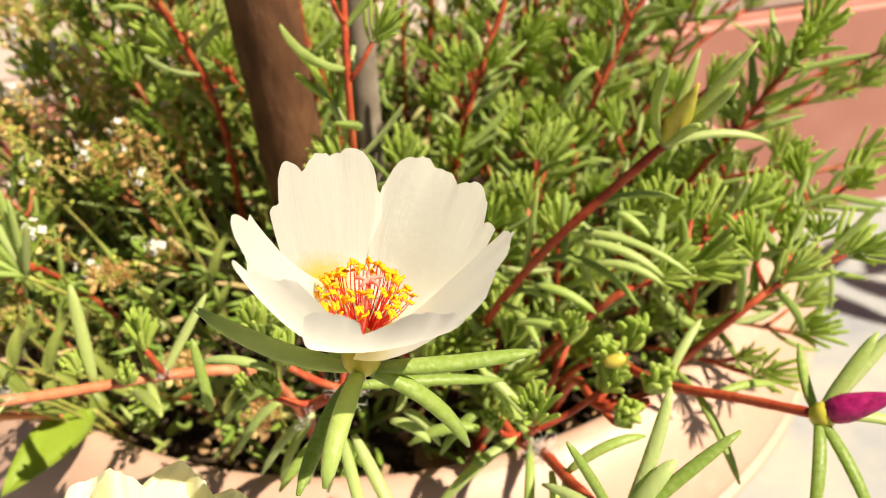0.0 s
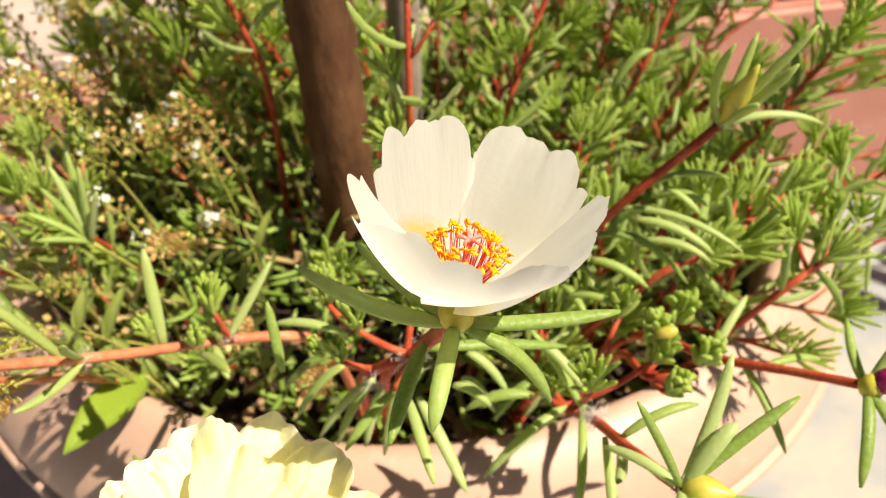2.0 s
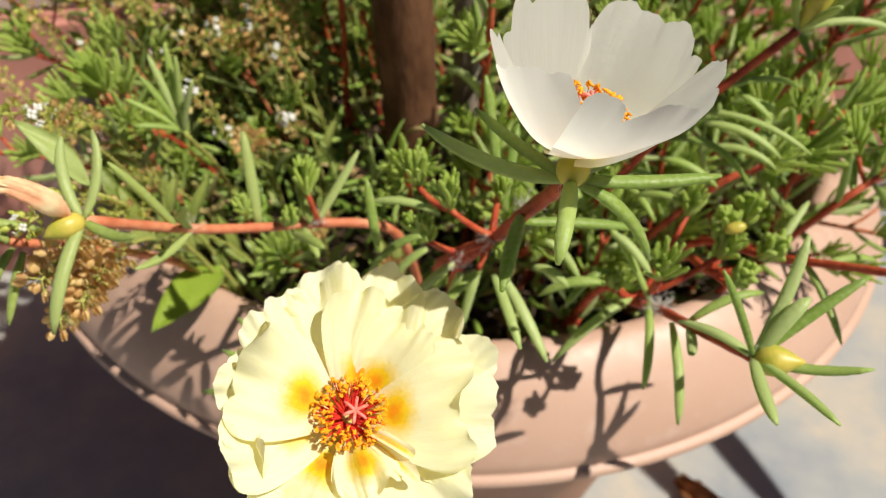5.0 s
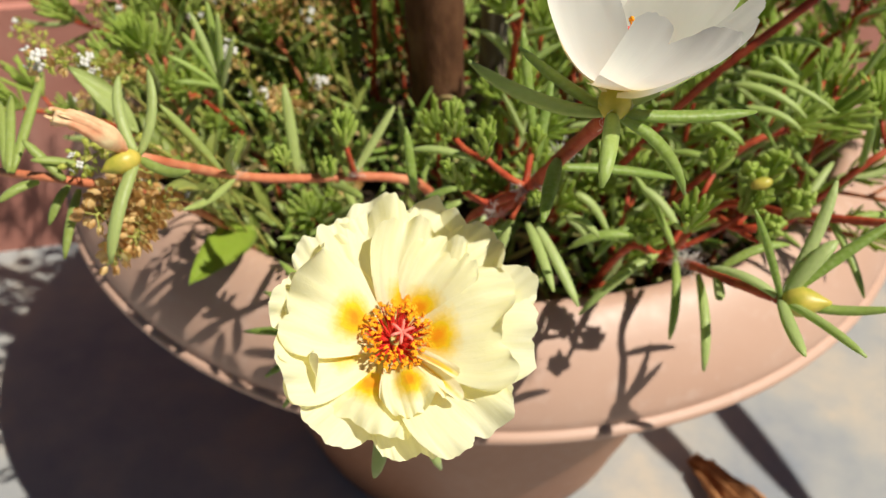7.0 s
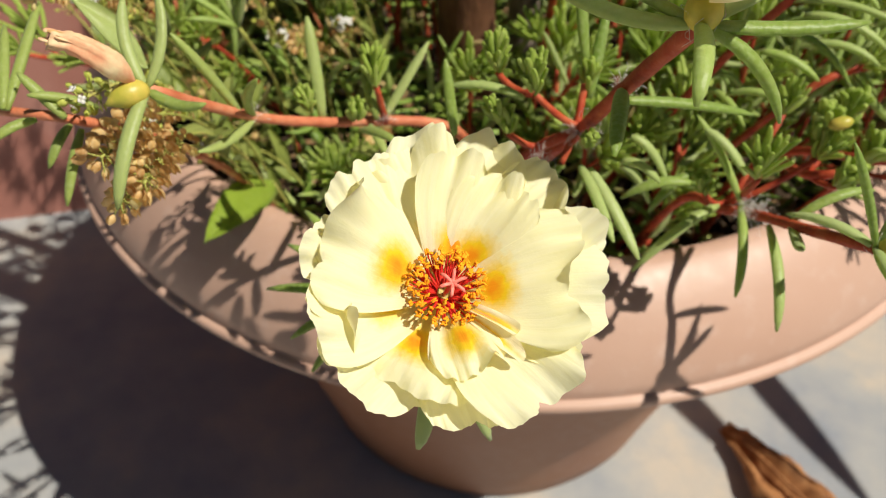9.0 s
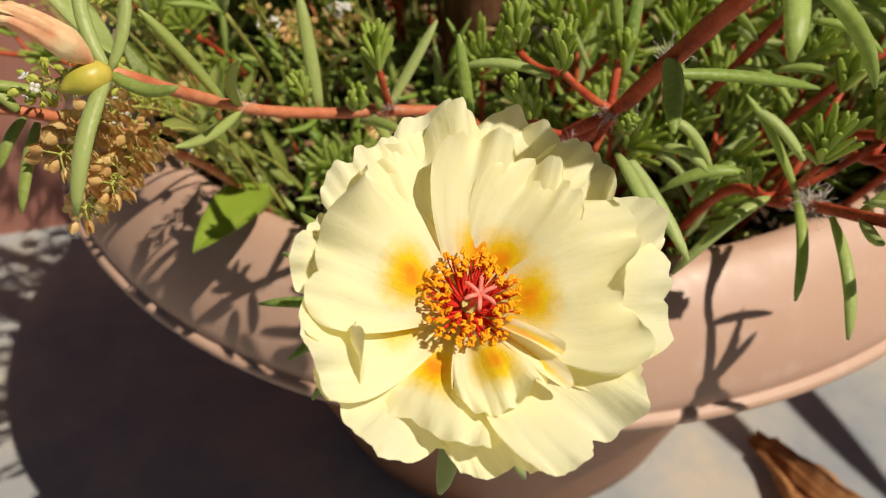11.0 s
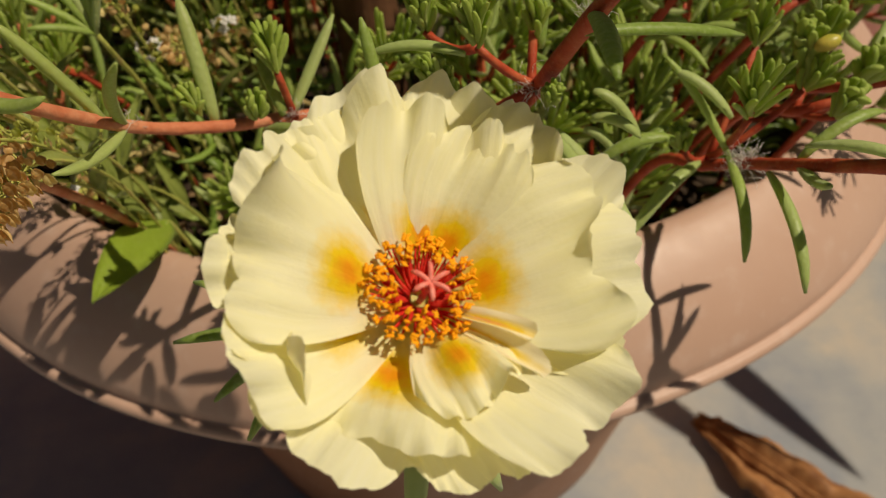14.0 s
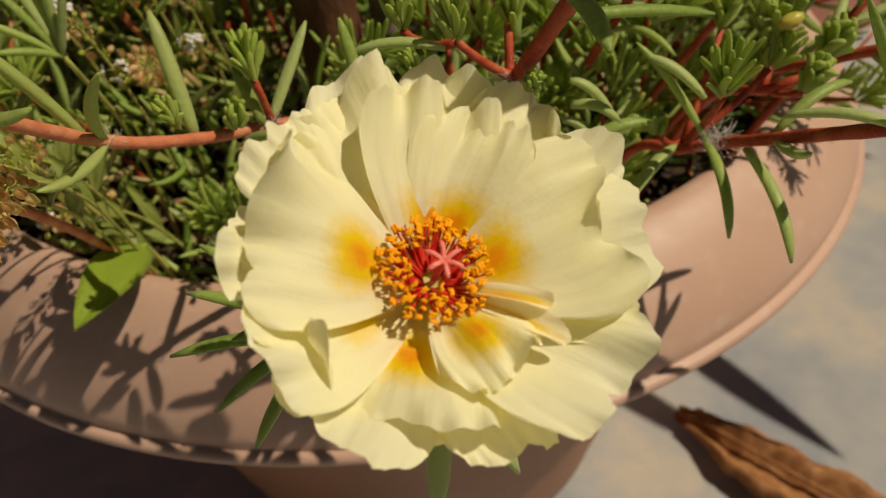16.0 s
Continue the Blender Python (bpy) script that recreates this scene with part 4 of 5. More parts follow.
def centre_shoot():
    rng = random.Random(25)
    pts = through_points([(-0.006, 0.215, 0.258), (-0.004, 0.185, 0.325), (0.0030, 0.1640, 0.3540), (0.0135, 0.1600, 0.3640)])
    ob = thing("moss_rose_shoot", pts[0], "forking red stem with dense tufts of short leaves and white hairs", "plant", PLANT)
    part("stem", stem_mesh(pts, 0.0021, 0.0017, STEM_RED), ob)
    for a, b, sag in (((0.0015, 0.1590, 0.3745), (-0.0078, 0.1684, 0.3740), (0, 0, -.002)), ((0.0135, 0.1600, 0.3645), (0.0015, 0.1570, 0.3755), (0, 0, -.001)), ((0.0041, 0.1640, 0.3550), (-0.0044, 0.1600, 0.3620), (0, 0, -.001)),
                      ((0.0125, 0.1600, 0.3639), (0.0141, 0.1683, 0.3761), (0, 0, 0)), ((0.0125, 0.1600, 0.3639), (0.0095, 0.1550, 0.3570), (0, 0, 0))):
        part("side_shoot", stem_mesh(bend(a, b, sag, 7), .0013, .0010, STEM_RED), ob)
    for at, way, n, ln in (((-0.0078, 0.1684, 0.3740), (-.1, .1, 1), 17, 0.0118), ((0.0012, 0.1565, 0.3760), (-.05, .1, 1), 16, 0.0112), ((-0.0044, 0.1600, 0.3620), (-.2, 0, 1), 15, 0.0095),
                           ((0.0142, 0.1520, 0.3650), (.2, -.3, .8), 15, 0.0062), ((-0.0072, 0.1536, 0.3700), (-.3, -.1, 1), 8, 0.0075), ((0.0144, 0.1659, 0.3722), (0, .2, 1), 8, 0.0085)):
        rosette(ob, at, way, n + 3, ln * 1.04, 0.00080, rng, 0.5)
    for a, b, r, sag in (((-0.0010, 0.1560, 0.3748), (-0.0195, 0.1598, 0.3745), .0015, (0, 0, .002)), ((-0.0170, 0.1520, 0.3660), (-0.0200, 0.1590, 0.3825), .0015, (0, 0, 0)), ((0.0185, 0.1400, 0.3885), (0.0140, 0.1085, 0.3950), .0019, (0, 0, .002)),
                         ((0.0182, 0.1430, 0.3840), (0.0506, 0.1518, 0.3765), .0017, (0, 0, .001)), ((0.0577, 0.1632, 0.3507), (0.0462, 0.1721, 0.3583), .0017, (0, 0, .002)), ((0.0456, 0.1635, 0.3462), (0.0273, 0.1625, 0.3410), .0019, (0, 0, .003))):
        part("leaf", fleshy(a, b, r, sag), ob)
    for a, b, r, sag in (((0.0159, 0.1500, 0.3600), (0.0280, 0.1309, 0.3489), .0018, (0, 0, .001)), ((0.0135, 0.1480, 0.3620), (0.0206, 0.1270, 0.3575), .0016, (0, 0, .001)), ((0.0242, 0.1555, 0.3585), (0.0337, 0.1516, 0.3555), .0016, (0, 0, .002)),
                         ((0.0138, 0.1701, 0.3760), (0.0088, 0.1792, 0.4020), .0017, (0, 0, 0)), ((0.0150, 0.1650, 0.3700), (0.0180, 0.1790, 0.3880), .0017, (0, 0, 0)), ((0.0100, 0.1560, 0.3560), (-0.002, 0.1430, 0.3480), .0017, (0, 0, .002))):
        part("leaf", fleshy(a, b, r, sag), ob)
    for a, b in (((-0.0052, 0.168, 0.3518), (-0.0194, 0.164, 0.3348)), ((0.0025, 0.168, 0.3466), (-0.0134, 0.163, 0.3277)), ((-0.0065, 0.170, 0.3550), (-0.0225, 0.168, 0.3422)), ((0.0047, 0.168, 0.3433), (-0.0002, 0.160, 0.3276)),
                 ((0.0263, 0.168, 0.3475), (0.0355, 0.165, 0.3376)), ((0.0462, 0.170, 0.3449), (0.0356, 0.164, 0.3352)), ((0.0096, 0.168, 0.3435), (0.0048, 0.160, 0.3240)), ((0.0005, 0.170, 0.3408), (-0.0089, 0.164, 0.3234)), ((0.0277, 0.168, 0.3573), (0.0391, 0.165, 0.3447))):
        part("leaf", fleshy(a, b, .0017, (0, 0, .003)), ob)
    hairs(ob, (0.0130, 0.1590, 0.3640), 0.0055, 70, rng)
    hairs(ob, (0.0200, 0.1470, 0.3850), 0.0045, 34, rng)
    hairs(ob, (0.0050, 0.1545, 0.3580), 0.0045, 30, rng)
    return ob


def far_left_shoot():
    pts = through_points([(-0.095, 0.235, 0.262), (-0.094, 0.195, 0.315), (-0.0925, 0.1520, 0.3600), (-0.1000, 0.1330, 0.3783), (-0.1175, 0.1325, 0.3800)])
    ob = thing("moss_rose_shoot", pts[0], "orange stem trailing past the lip with pale green leaves", "plant", PLANT)
    part("stem", stem_mesh(pts, 0.0017, 0.0013, STEM_ORANGE), ob)
    for a, b, r, sag in (((-0.0988, 0.1300, 0.3790), (-0.1016, 0.1215, 0.3735), .0014, (0, 0, .001)), ((-0.0966, 0.1300, 0.3780), (-0.0978, 0.1170, 0.3670), .0014, (0, 0, .001)), ((-0.1130, 0.1300, 0.3830), (-0.1203, 0.1467, 0.3910), .0015, (0, 0, 0)),
                         ((-0.1120, 0.1300, 0.3820), (-0.1145, 0.1586, 0.3926), .0015, (0, 0, 0)), ((-0.1120, 0.1290, 0.3829), (-0.1182, 0.1487, 0.3916), .0014, (0, 0, 0)), ((-0.1040, 0.1270, 0.3820), (-0.1105, 0.1195, 0.3811), .0015, (0, 0, .001)),
                         ((-0.1000, 0.1310, 0.3800), (-0.1090, 0.1340, 0.3890), .0015, (0, 0, 0)), ((-0.0955, 0.1370, 0.3790), (-0.1060, 0.1300, 0.3860), .0015, (0, 0, .001))):
        part("leaf", fleshy(a, b, r, sag, LEAF_PALE), ob)
    return ob


def fan_shoot():
    at = Vector((-0.0875, 0.2095, 0.3600))
    pts = through_points([(-0.088, 0.252, 0.262), (-0.087, 0.236, 0.320), at])
    ob = thing("moss_rose_shoot", pts[0], "shoot with a fan of long grey-green leaves", "plant", PLANT)
    part("stem", stem_mesh(pts, 0.0010, 0.0008, STEM_WEED), ob)
    for b in ((-0.0979, 0.2107, 0.3790), (-0.0953, 0.2145, 0.3840), (-0.0903, 0.2170, 0.3870), (-0.1027, 0.2065, 0.3730), (-0.0860, 0.2130, 0.3850), (-0.1000, 0.2020, 0.3660), (-0.0800, 0.2080, 0.3800)):
        part("leaf", fleshy(at, b, .0015, (0, 0, .001)), ob)
    return ob


def right_tufts():
    rng = random.Random(28)
    pts = through_points([(0.075, 0.240, 0.258), (0.076, 0.200, 0.325), (0.0780, 0.1720, 0.3450), (0.0899, 0.1690, 0.3500)])
    ob = thing("moss_rose_shoot", pts[0], "red stem crowded with fresh green leaf tufts", "plant", PLANT)
    part("stem", stem_mesh(pts, 0.0018, 0.0014, STEM_RED), ob)
    part("bud", ball(0.0018, 0.0018, 0.0030, BUD_YELLOW, 7, 10, 0, "bud"), ob, "small orange bud", Matrix.Translation((0.0800, 0.1720, 0.3620)) @ Matrix.Rotation(1.2, 4, "Y"))
    for at, way, n, ln in (((0.0808, 0.1625, 0.3490), (.3, -.2, 1), 16, 0.0105), ((0.0899, 0.1713, 0.3510), (.4, 0, 1), 18, 0.0115), ((0.0780, 0.1760, 0.3540), (.1, .1, 1), 16, 0.0120), ((0.0860, 0.1840, 0.3540), (.2, .2, 1), 14, 0.0120)):
        rosette(ob, at, way, n, ln, 0.0013, rng, 0.6)
        part("side_shoot", stem_mesh(bend((0.0780, 0.1740, 0.3440), at, (0, 0, -.001), 5), .0011, .0010, STEM_RED), ob)
    for a, b, r, sag in (((0.0772, 0.2125, 0.3600), (0.0986, 0.2023, 0.3616), .0017, (0, 0, .004)), ((0.0841, 0.2168, 0.3742), (0.0966, 0.2106, 0.3756), .0016, (0, 0, .003)), ((0.0562, 0.1925, 0.3560), (0.0721, 0.1855, 0.3566), .0017, (0, 0, .003)),
                         ((0.0748, 0.2056, 0.3741), (0.0961, 0.1960, 0.3697), .0018, (0, 0, .003)), ((0.0616, 0.1928, 0.3696), (0.0769, 0.1861, 0.3654), .0017, (0, 0, .002)), ((0.0828, 0.2086, 0.3834), (0.0924, 0.2025, 0.3783), .0015, (0, 0, .001)),
                         ((0.0708, 0.2098, 0.3650), (0.0708, 0.2177, 0.3831), .0016, (0, 0, 0)), ((0.0704, 0.2403, 0.3980), (0.0814, 0.2437, 0.4088), .0018, (0, 0, .003))):
        part("leaf", fleshy(a, b, r, sag, LEAF), ob)
    return ob


centre_shoot()
far_left_shoot()
fan_shoot()
right_tufts()
left_bud_shoot()
right_bud_shoot()
magenta_shoot()
yellow_bud_branch()


def broad_leaf(parent, base, tip, half, normal, material, fold=0.15, nu=12, nv=7):
    """A flat, pointed leaf with a fold along its midrib."""
    base, tip, nrm = Vector(base), Vector(tip), Vector(normal).normalized()
    d = tip - base
    s = d.cross(nrm).normalized()
    nrm = s.cross(d).normalized()
    verts, faces = [], []
    for layer in (0, 1):
        for i in range(nu):
            u = i / (nu - 1)
            w = half * math.sin(math.pi * u ** 0.8) ** 0.8 + 0.0003
            for j in range(nv):
                v = -1 + 2 * j / (nv - 1)
                verts.append(base + d * u + s * (w * v) + nrm * (abs(v) * w * fold + 0.10 * d.length * math.sin(math.pi * u) - 0.0004 * layer + 0.0006 * math.sin(5 * u + 4 * v)))
    n = nu * nv
    for i in range(nu - 1):
        for j in range(nv - 1):
            a = i * nv + j
            faces.append((a, a + 1, a + nv + 1, a + nv))
            faces.append((n + a, n + a + nv, n + a + nv + 1, n + a + 1))
    rim = [i * nv for i in range(nu)] + [(nu - 1) * nv + j for j in range(1, nv)] + [i * nv + nv - 1 for i in range(nu - 2, -1, -1)] + [j for j in range(nv - 2, 0, -1)]
    for a, b in zip(rim, rim[1:] + rim[:1]):
        faces.append((a, a + n, b + n, b))
    return part("leaf", link_mesh("leaf", verts, faces, material), parent)


weed = thing("broadleaf_weed", (-0.083, 0.222, 0.262), "single bright green pointed leaf lying over the pot's lip", "weed")
part("stem", stem_mesh(bend((-0.083, 0.222, 0.262), (-0.0880, 0.2140, 0.2960), (0, 0, 0.004), 8), .0009, .0007, STEM_WEED), weed)
broad_leaf(weed, (-0.0880, 0.2140, 0.2960), (-0.0985, 0.1730, 0.3035), 0.0068, (0.30, -0.30, 1), LEAF_FRESH)

weed = thing("broadleaf_weed", (-0.090, 0.230, 0.262), "pale green broad weed leaf among the shoots", "weed")
part("stem", stem_mesh(bend((-0.090, 0.230, 0.262), (-0.0950, 0.1600, 0.3730), (0, 0, 0.01), 10), .0010, .0008, STEM_WEED), weed)
broad_leaf(weed, (-0.0940, 0.1600, 0.3750), (-0.1085, 0.1610, 0.3935), 0.0030, (0.7, -0.3, 0.9), LEAF_PALE)
build_trunk()

# ---- the mass of moss rose shoots ----


def shoots():
    rng = random.Random(77)
    right_side = [
        ((0.050, 0.245, 0.258), (0.0836, 0.2131, 0.3432), (0.1060, 0.2210, 0.3520), (0.1287, 0.2342, 0.3640)),
        ((0.095, 0.235, 0.258), (0.1255, 0.2131, 0.3390), (0.1460, 0.2250, 0.3460), (0.1640, 0.2372, 0.3460)),
        ((0.100, 0.275, 0.258), (0.1440, 0.2524, 0.3390), (0.1610, 0.2630, 0.3440), (0.1790, 0.2725, 0.3480)),
        ((0.095, 0.310, 0.258), (0.1310, 0.2840, 0.3500), (0.1460, 0.2820, 0.3780), (0.1560, 0.2804, 0.4010)),
        ((0.030, 0.330, 0.258), (0.0410, 0.2990, 0.3500), (0.0510, 0.3090, 0.3850), (0.0660, 0.3240, 0.4200)),
        ((0.060, 0.340, 0.258), (0.0910, 0.3190, 0.3500), (0.1060, 0.3240, 0.3900), (0.1210, 0.3340, 0.4100)),
    ]
    left_side = [
        ((0.003, 0.275, 0.258), (0.0080, 0.2490, 0.3500), (0.0095, 0.2340, 0.3960), (0.0087, 0.2545, 0.4500)),
        ((-0.060, 0.330, 0.258), (-0.0505, 0.3005, 0.3617), (-0.0560, 0.2940, 0.3960), (-0.0660, 0.2890, 0.4310)),
    ]
    for p in right_side + left_side:
        leafy_stem("moss_rose_shoot", p, 0.0017, 0.0012, "red-stemmed moss rose shoot with needle-like green leaves", PLANT, rng, 13, 0.022, 0.0014, 0.30, 16, 0.013, STEM_RED, tufts=5)
    for k in range(40):
        x = rng.uniform(-0.165, 0.15)
        y = rng.uniform(0.36, 0.54)
        if math.hypot(x - POT_AT.x, y - POT_AT.y) > 0.172:
            continue
        lean = Vector((x - POT_AT.x, 0.3 * (y - POT_AT.y), 0)) * rng.uniform(0.1, 0.45)
        h = rng.uniform(0.10, 0.165)
        p0 = Vector((x, y, 0.256))
        leafy_stem("moss_rose_shoot", (p0, p0 + lean * 0.3 + Vector((0, 0, h * 0.4)), p0 + lean * 0.65 + Vector((0, 0, h * 0.75)), p0 + lean + Vector((0, 0, h))), 0.0013, 0.0010,
                   "tall red-stemmed moss rose shoot at the back of the planter", PLANT, rng, 11, 0.021, 0.0013, 0.25, 14, 0.013, STEM_RED if rng.random() < 0.7 else STEM_ORANGE, tufts=3)
    made = 0
    while made < 84:
        r, a = 0.170 * math.sqrt(rng.random()), rng.uniform(0, 6.283)
        x, y = POT_AT.x + r * math.cos(a), POT_AT.y + r * math.sin(a)
        if math.hypot(x + 0.021, y - 0.302) < 0.025 or (-0.085 < x < -0.028 and 0.245 < y < 0.345):
            continue
        out = Vector((math.cos(a), math.sin(a), 0)) * (0.014 + 0.34 * r) + Vector((rng.uniform(-.02, .02), rng.uniform(-.02, .02), 0))
        h = rng.uniform(0.045, 0.10) + 0.02 * (y > 0.33)
        if y < 0.25:
            h *= 0.72
            out *= 0.55
        p0 = Vector((x, y, 0.256))
        p3 = p0 + out + Vector((0, 0, h))
        if p3.y < 0.21 and p3.x < 0.01:
            continue
        if p3.x < 0.085:
            p3.y = max(p3.y, 0.222)
        p1, p2 = p0 + out * 0.2 + Vector((0, 0, h * 0.45)), p0 + out * 0.55 + Vector((0, 0, h * 0.8))
        leafy_stem("moss_rose_shoot", (p0, p1, p2, p3), 0.0013, 0.0010, "red-stemmed moss rose shoot with needle-like green leaves", PLANT, rng, 8, 0.020, 0.0013, 0.22, 14, 0.0125,
                   STEM_RED if rng.random() < 0.8 else STEM_ORANGE, tufts=3)
        made += 1
    for k in range(16):
        x, y = 0.012 + 0.0075 * k + rng.uniform(-0.004, 0.004), 0.252 + 0.030 * (k % 3) + rng.uniform(-0.006, 0.006)
        h = rng.uniform(0.070, 0.105)
        p0, out = Vector((x, y, 0.256)), Vector((rng.uniform(-0.01, 0.02), rng.uniform(-0.02, 0.01), h))
        leafy_stem("moss_rose_shoot", (p0, p0 + out * 0.35, p0 + out * 0.7, p0 + out), 0.0012, 0.0009, "upright moss rose shoot crowded with tufts of young leaves", PLANT, rng, 11, 0.024, 0.0012, 0.3, 10, 0.012, STEM_RED, tufts=3)

    for k in range(0, 15, 2):
        x, y = -0.150 + 0.0062 * k + rng.uniform(-0.005, 0.005), 0.262 + 0.045 * (k % 3) + rng.uniform(-0.010, 0.010) + 0.05 * (k > 9)
        p0, out = Vector((x * 0.9, y, 0.256)), Vector((rng.uniform(-0.03, 0.005), rng.uniform(-0.03, 0.0), rng.uniform(0.075, 0.115)))
        leafy_stem("moss_rose_shoot", (p0, p0 + out * 0.35, p0 + out * 0.7, p0 + out), 0.0009, 0.0007, "upright moss rose shoot with slender deep green leaves", PLANT, rng, 7, 0.024, 0.0012, 0.4, 10, 0.013, STEM_ORANGE, tufts=3)


shoots()


def undergrowth():
    """The tangle of leaves close over the soil, too many to count."""
    rng = random.Random(5)
    verts, faces = [], []
    for _ in range(2300):
        r, a = 0.176 * math.sqrt(rng.random()), rng.uniform(0, 6.283)
        p = Vector((POT_AT.x + r * math.cos(a), POT_AT.y + r * math.sin(a), 0.258 + 0.055 * rng.random() ** 1.3))
        if p.y < 0.235:
            p.z = 0.258 + (p.z - 0.258) * 0.55
        d = Vector((rng.uniform(-1, 1) + 0.5 * math.cos(a), rng.uniform(-1, 1) + 0.5 * math.sin(a), rng.uniform(0.0, 1.2))).normalized()
        ln = rng.uniform(0.010, 0.022)
        v, f = tube(bend(p, p + d * ln, Vector((rng.uniform(-1, 1), rng.uniform(-1, 1), rng.uniform(-1, 1))) * 0.002, 5), [0.0014 * k for k in (0.6, 1.0, 1.0, 0.8, 0.2)], 5, 0.8)
        faces += [tuple(i + len(verts) for i in q) for q in f]
        verts += v
    tagged(new("moss_rose_undergrowth", link_mesh("moss_rose_undergrowth", verts, faces, LEAF_MANY)), "dense tangle of small green moss rose leaves over the soil", "plant", "", "stuff")


m = Mat("undergrowth_leaf")
isl = m.node("ShaderNodeNewGeometry").outputs["Random Per Island"]
mcol = m.ramp(isl, (0.0, (0.13, 0.21, 0.03)), (0.5, (0.25, 0.36, 0.055)), (0.80, (0.37, 0.46, 0.12)), (1.0, (0.50, 0.37, 0.16)))
m.surface(mcol, 0.45, 0.45).thin(mcol, 0.15)
LEAF_MANY = m.m
undergrowth()

# ---- the small weed with white blooms and dry capsules ----


def husk(name, size, material):
    """A small flattened pod of two gaping valves, pointed at the tip."""
    verts, faces = [], []
    for sgn in (-1, 1):
        i0 = len(verts)
        for i in range(6):
            t = i / 5
            w = size * math.sin(math.pi * (0.08 + 0.90 * t)) ** 0.8
            for j in range(5):
                a = -1 + 0.5 * j
                verts.append((w * a, sgn * size * (0.15 + 0.50 * (1 - a * a) * math.sin(math.pi * min(1, t + 0.1)) + 0.25 * t), size * 2.3 * t))
        for i in range(5):
            for j in range(4):
                k = i0 + i * 5 + j
                faces.append((k, k + 1, k + 6, k + 5) if sgn < 0 else (k, k + 5, k + 6, k + 1))
    return link_mesh(name, verts, faces, material)


CAP = husk("capsule", 0.00112, CAPSULE)
CAP_GREEN = husk("capsule", 0.0009, FRUIT)


def bloom_mesh():
    verts, faces = [], []
    for k in range(4):
        a = k * math.pi / 2
        c = Vector((math.cos(a) * 0.0012, math.sin(a) * 0.0012, 0.0003))
        i0 = len(verts)
        for j in range(8):
            b = j * math.pi / 4
            verts.append(c + Vector((math.cos(b) * 0.0010, math.sin(b) * 0.0010, 0.0003 * math.cos(b - a))))
        for j in range(8):
            verts.append(verts[i0 + j] - Vector((0, 0, 0.0002)))
        faces.append(tuple(range(i0, i0 + 8)))
        faces.append(tuple(range(i0 + 15, i0 + 7, -1)))
        for j in range(8):
            q = (j + 1) % 8
            faces.append((i0 + j, i0 + 8 + j, i0 + 8 + q, i0 + q))
    return link_mesh("bloom", verts, faces, WHITE_BLOOM)


BLOOM = bloom_mesh()


def weed_sprig(p0, p3, rng, dry, blooms, leaves=4, start=0.52, count=40):
    """A thin sprig: pods crowd its upper part on short stalks, blooms sit at the tip."""
    p0, p3 = Vector(p0), Vector(p3)
    up = Vector((0, 0, (p3 - p0).length * 0.25))
    pts = through_points([p0, p0.lerp(p3, 0.35) + up * 0.7, p0.lerp(p3, 0.7) + up * 0.6, p3])
    ob = thing("flowering_weed", p0, "thin weed sprig with tan seed capsules and tiny white blooms", "weed", "weed sprigs in the planter")
    part("stem", stem_mesh(pts, 0.0007, 0.0004, STEM_WEED, 6), ob)
    verts, faces = [], []
    for k in range(count):
        s = start + (1 - start) * k / count
        p, d = at_share(pts, s)
        a = k * 2.4
        side = d.orthogonal().normalized()
        out = (side * math.cos(a) + d.cross(side) * math.sin(a) + d * 0.6).normalized()
        top = k > count - 1 - blooms
        q = p + out * rng.uniform(0.0016, 0.0042)
        me = BLOOM if top else (CAP if rng.random() < dry else CAP_GREEN)
        sz = rng.uniform(0.7, 1.2) * (0.66 if top else 1.0)
        part("bloom" if top else "capsule", me, ob, "", Matrix.Translation(q) @ out.to_track_quat("Z", "X").to_matrix().to_4x4() @ Matrix.Diagonal((sz, sz, sz, 1)))
        v, f = tube([p, p.lerp(q, 0.5), q], [0.00018] * 3, 4)
        faces += [tuple(i + len(verts) for i in g) for g in f]
        verts += v
    tagged(part("flower_stalk", link_mesh("flower_stalk", verts, faces, STEM_WEED), ob), kind="stuff")
    for k in range(leaves):
        p, d = at_share(pts, 0.1 + (0.13 * k) % 0.8)
        side = Vector((rng.uniform(-1, 1), rng.uniform(-1, 1), 0.5)).normalized()
        broad_leaf(ob, p, p + (side + d * 0.5).normalized() * rng.uniform(0.012, 0.022), 0.0019, (0.2, -0.4, 1), LEAF_WEED, 0.2, 8, 5)
    return ob


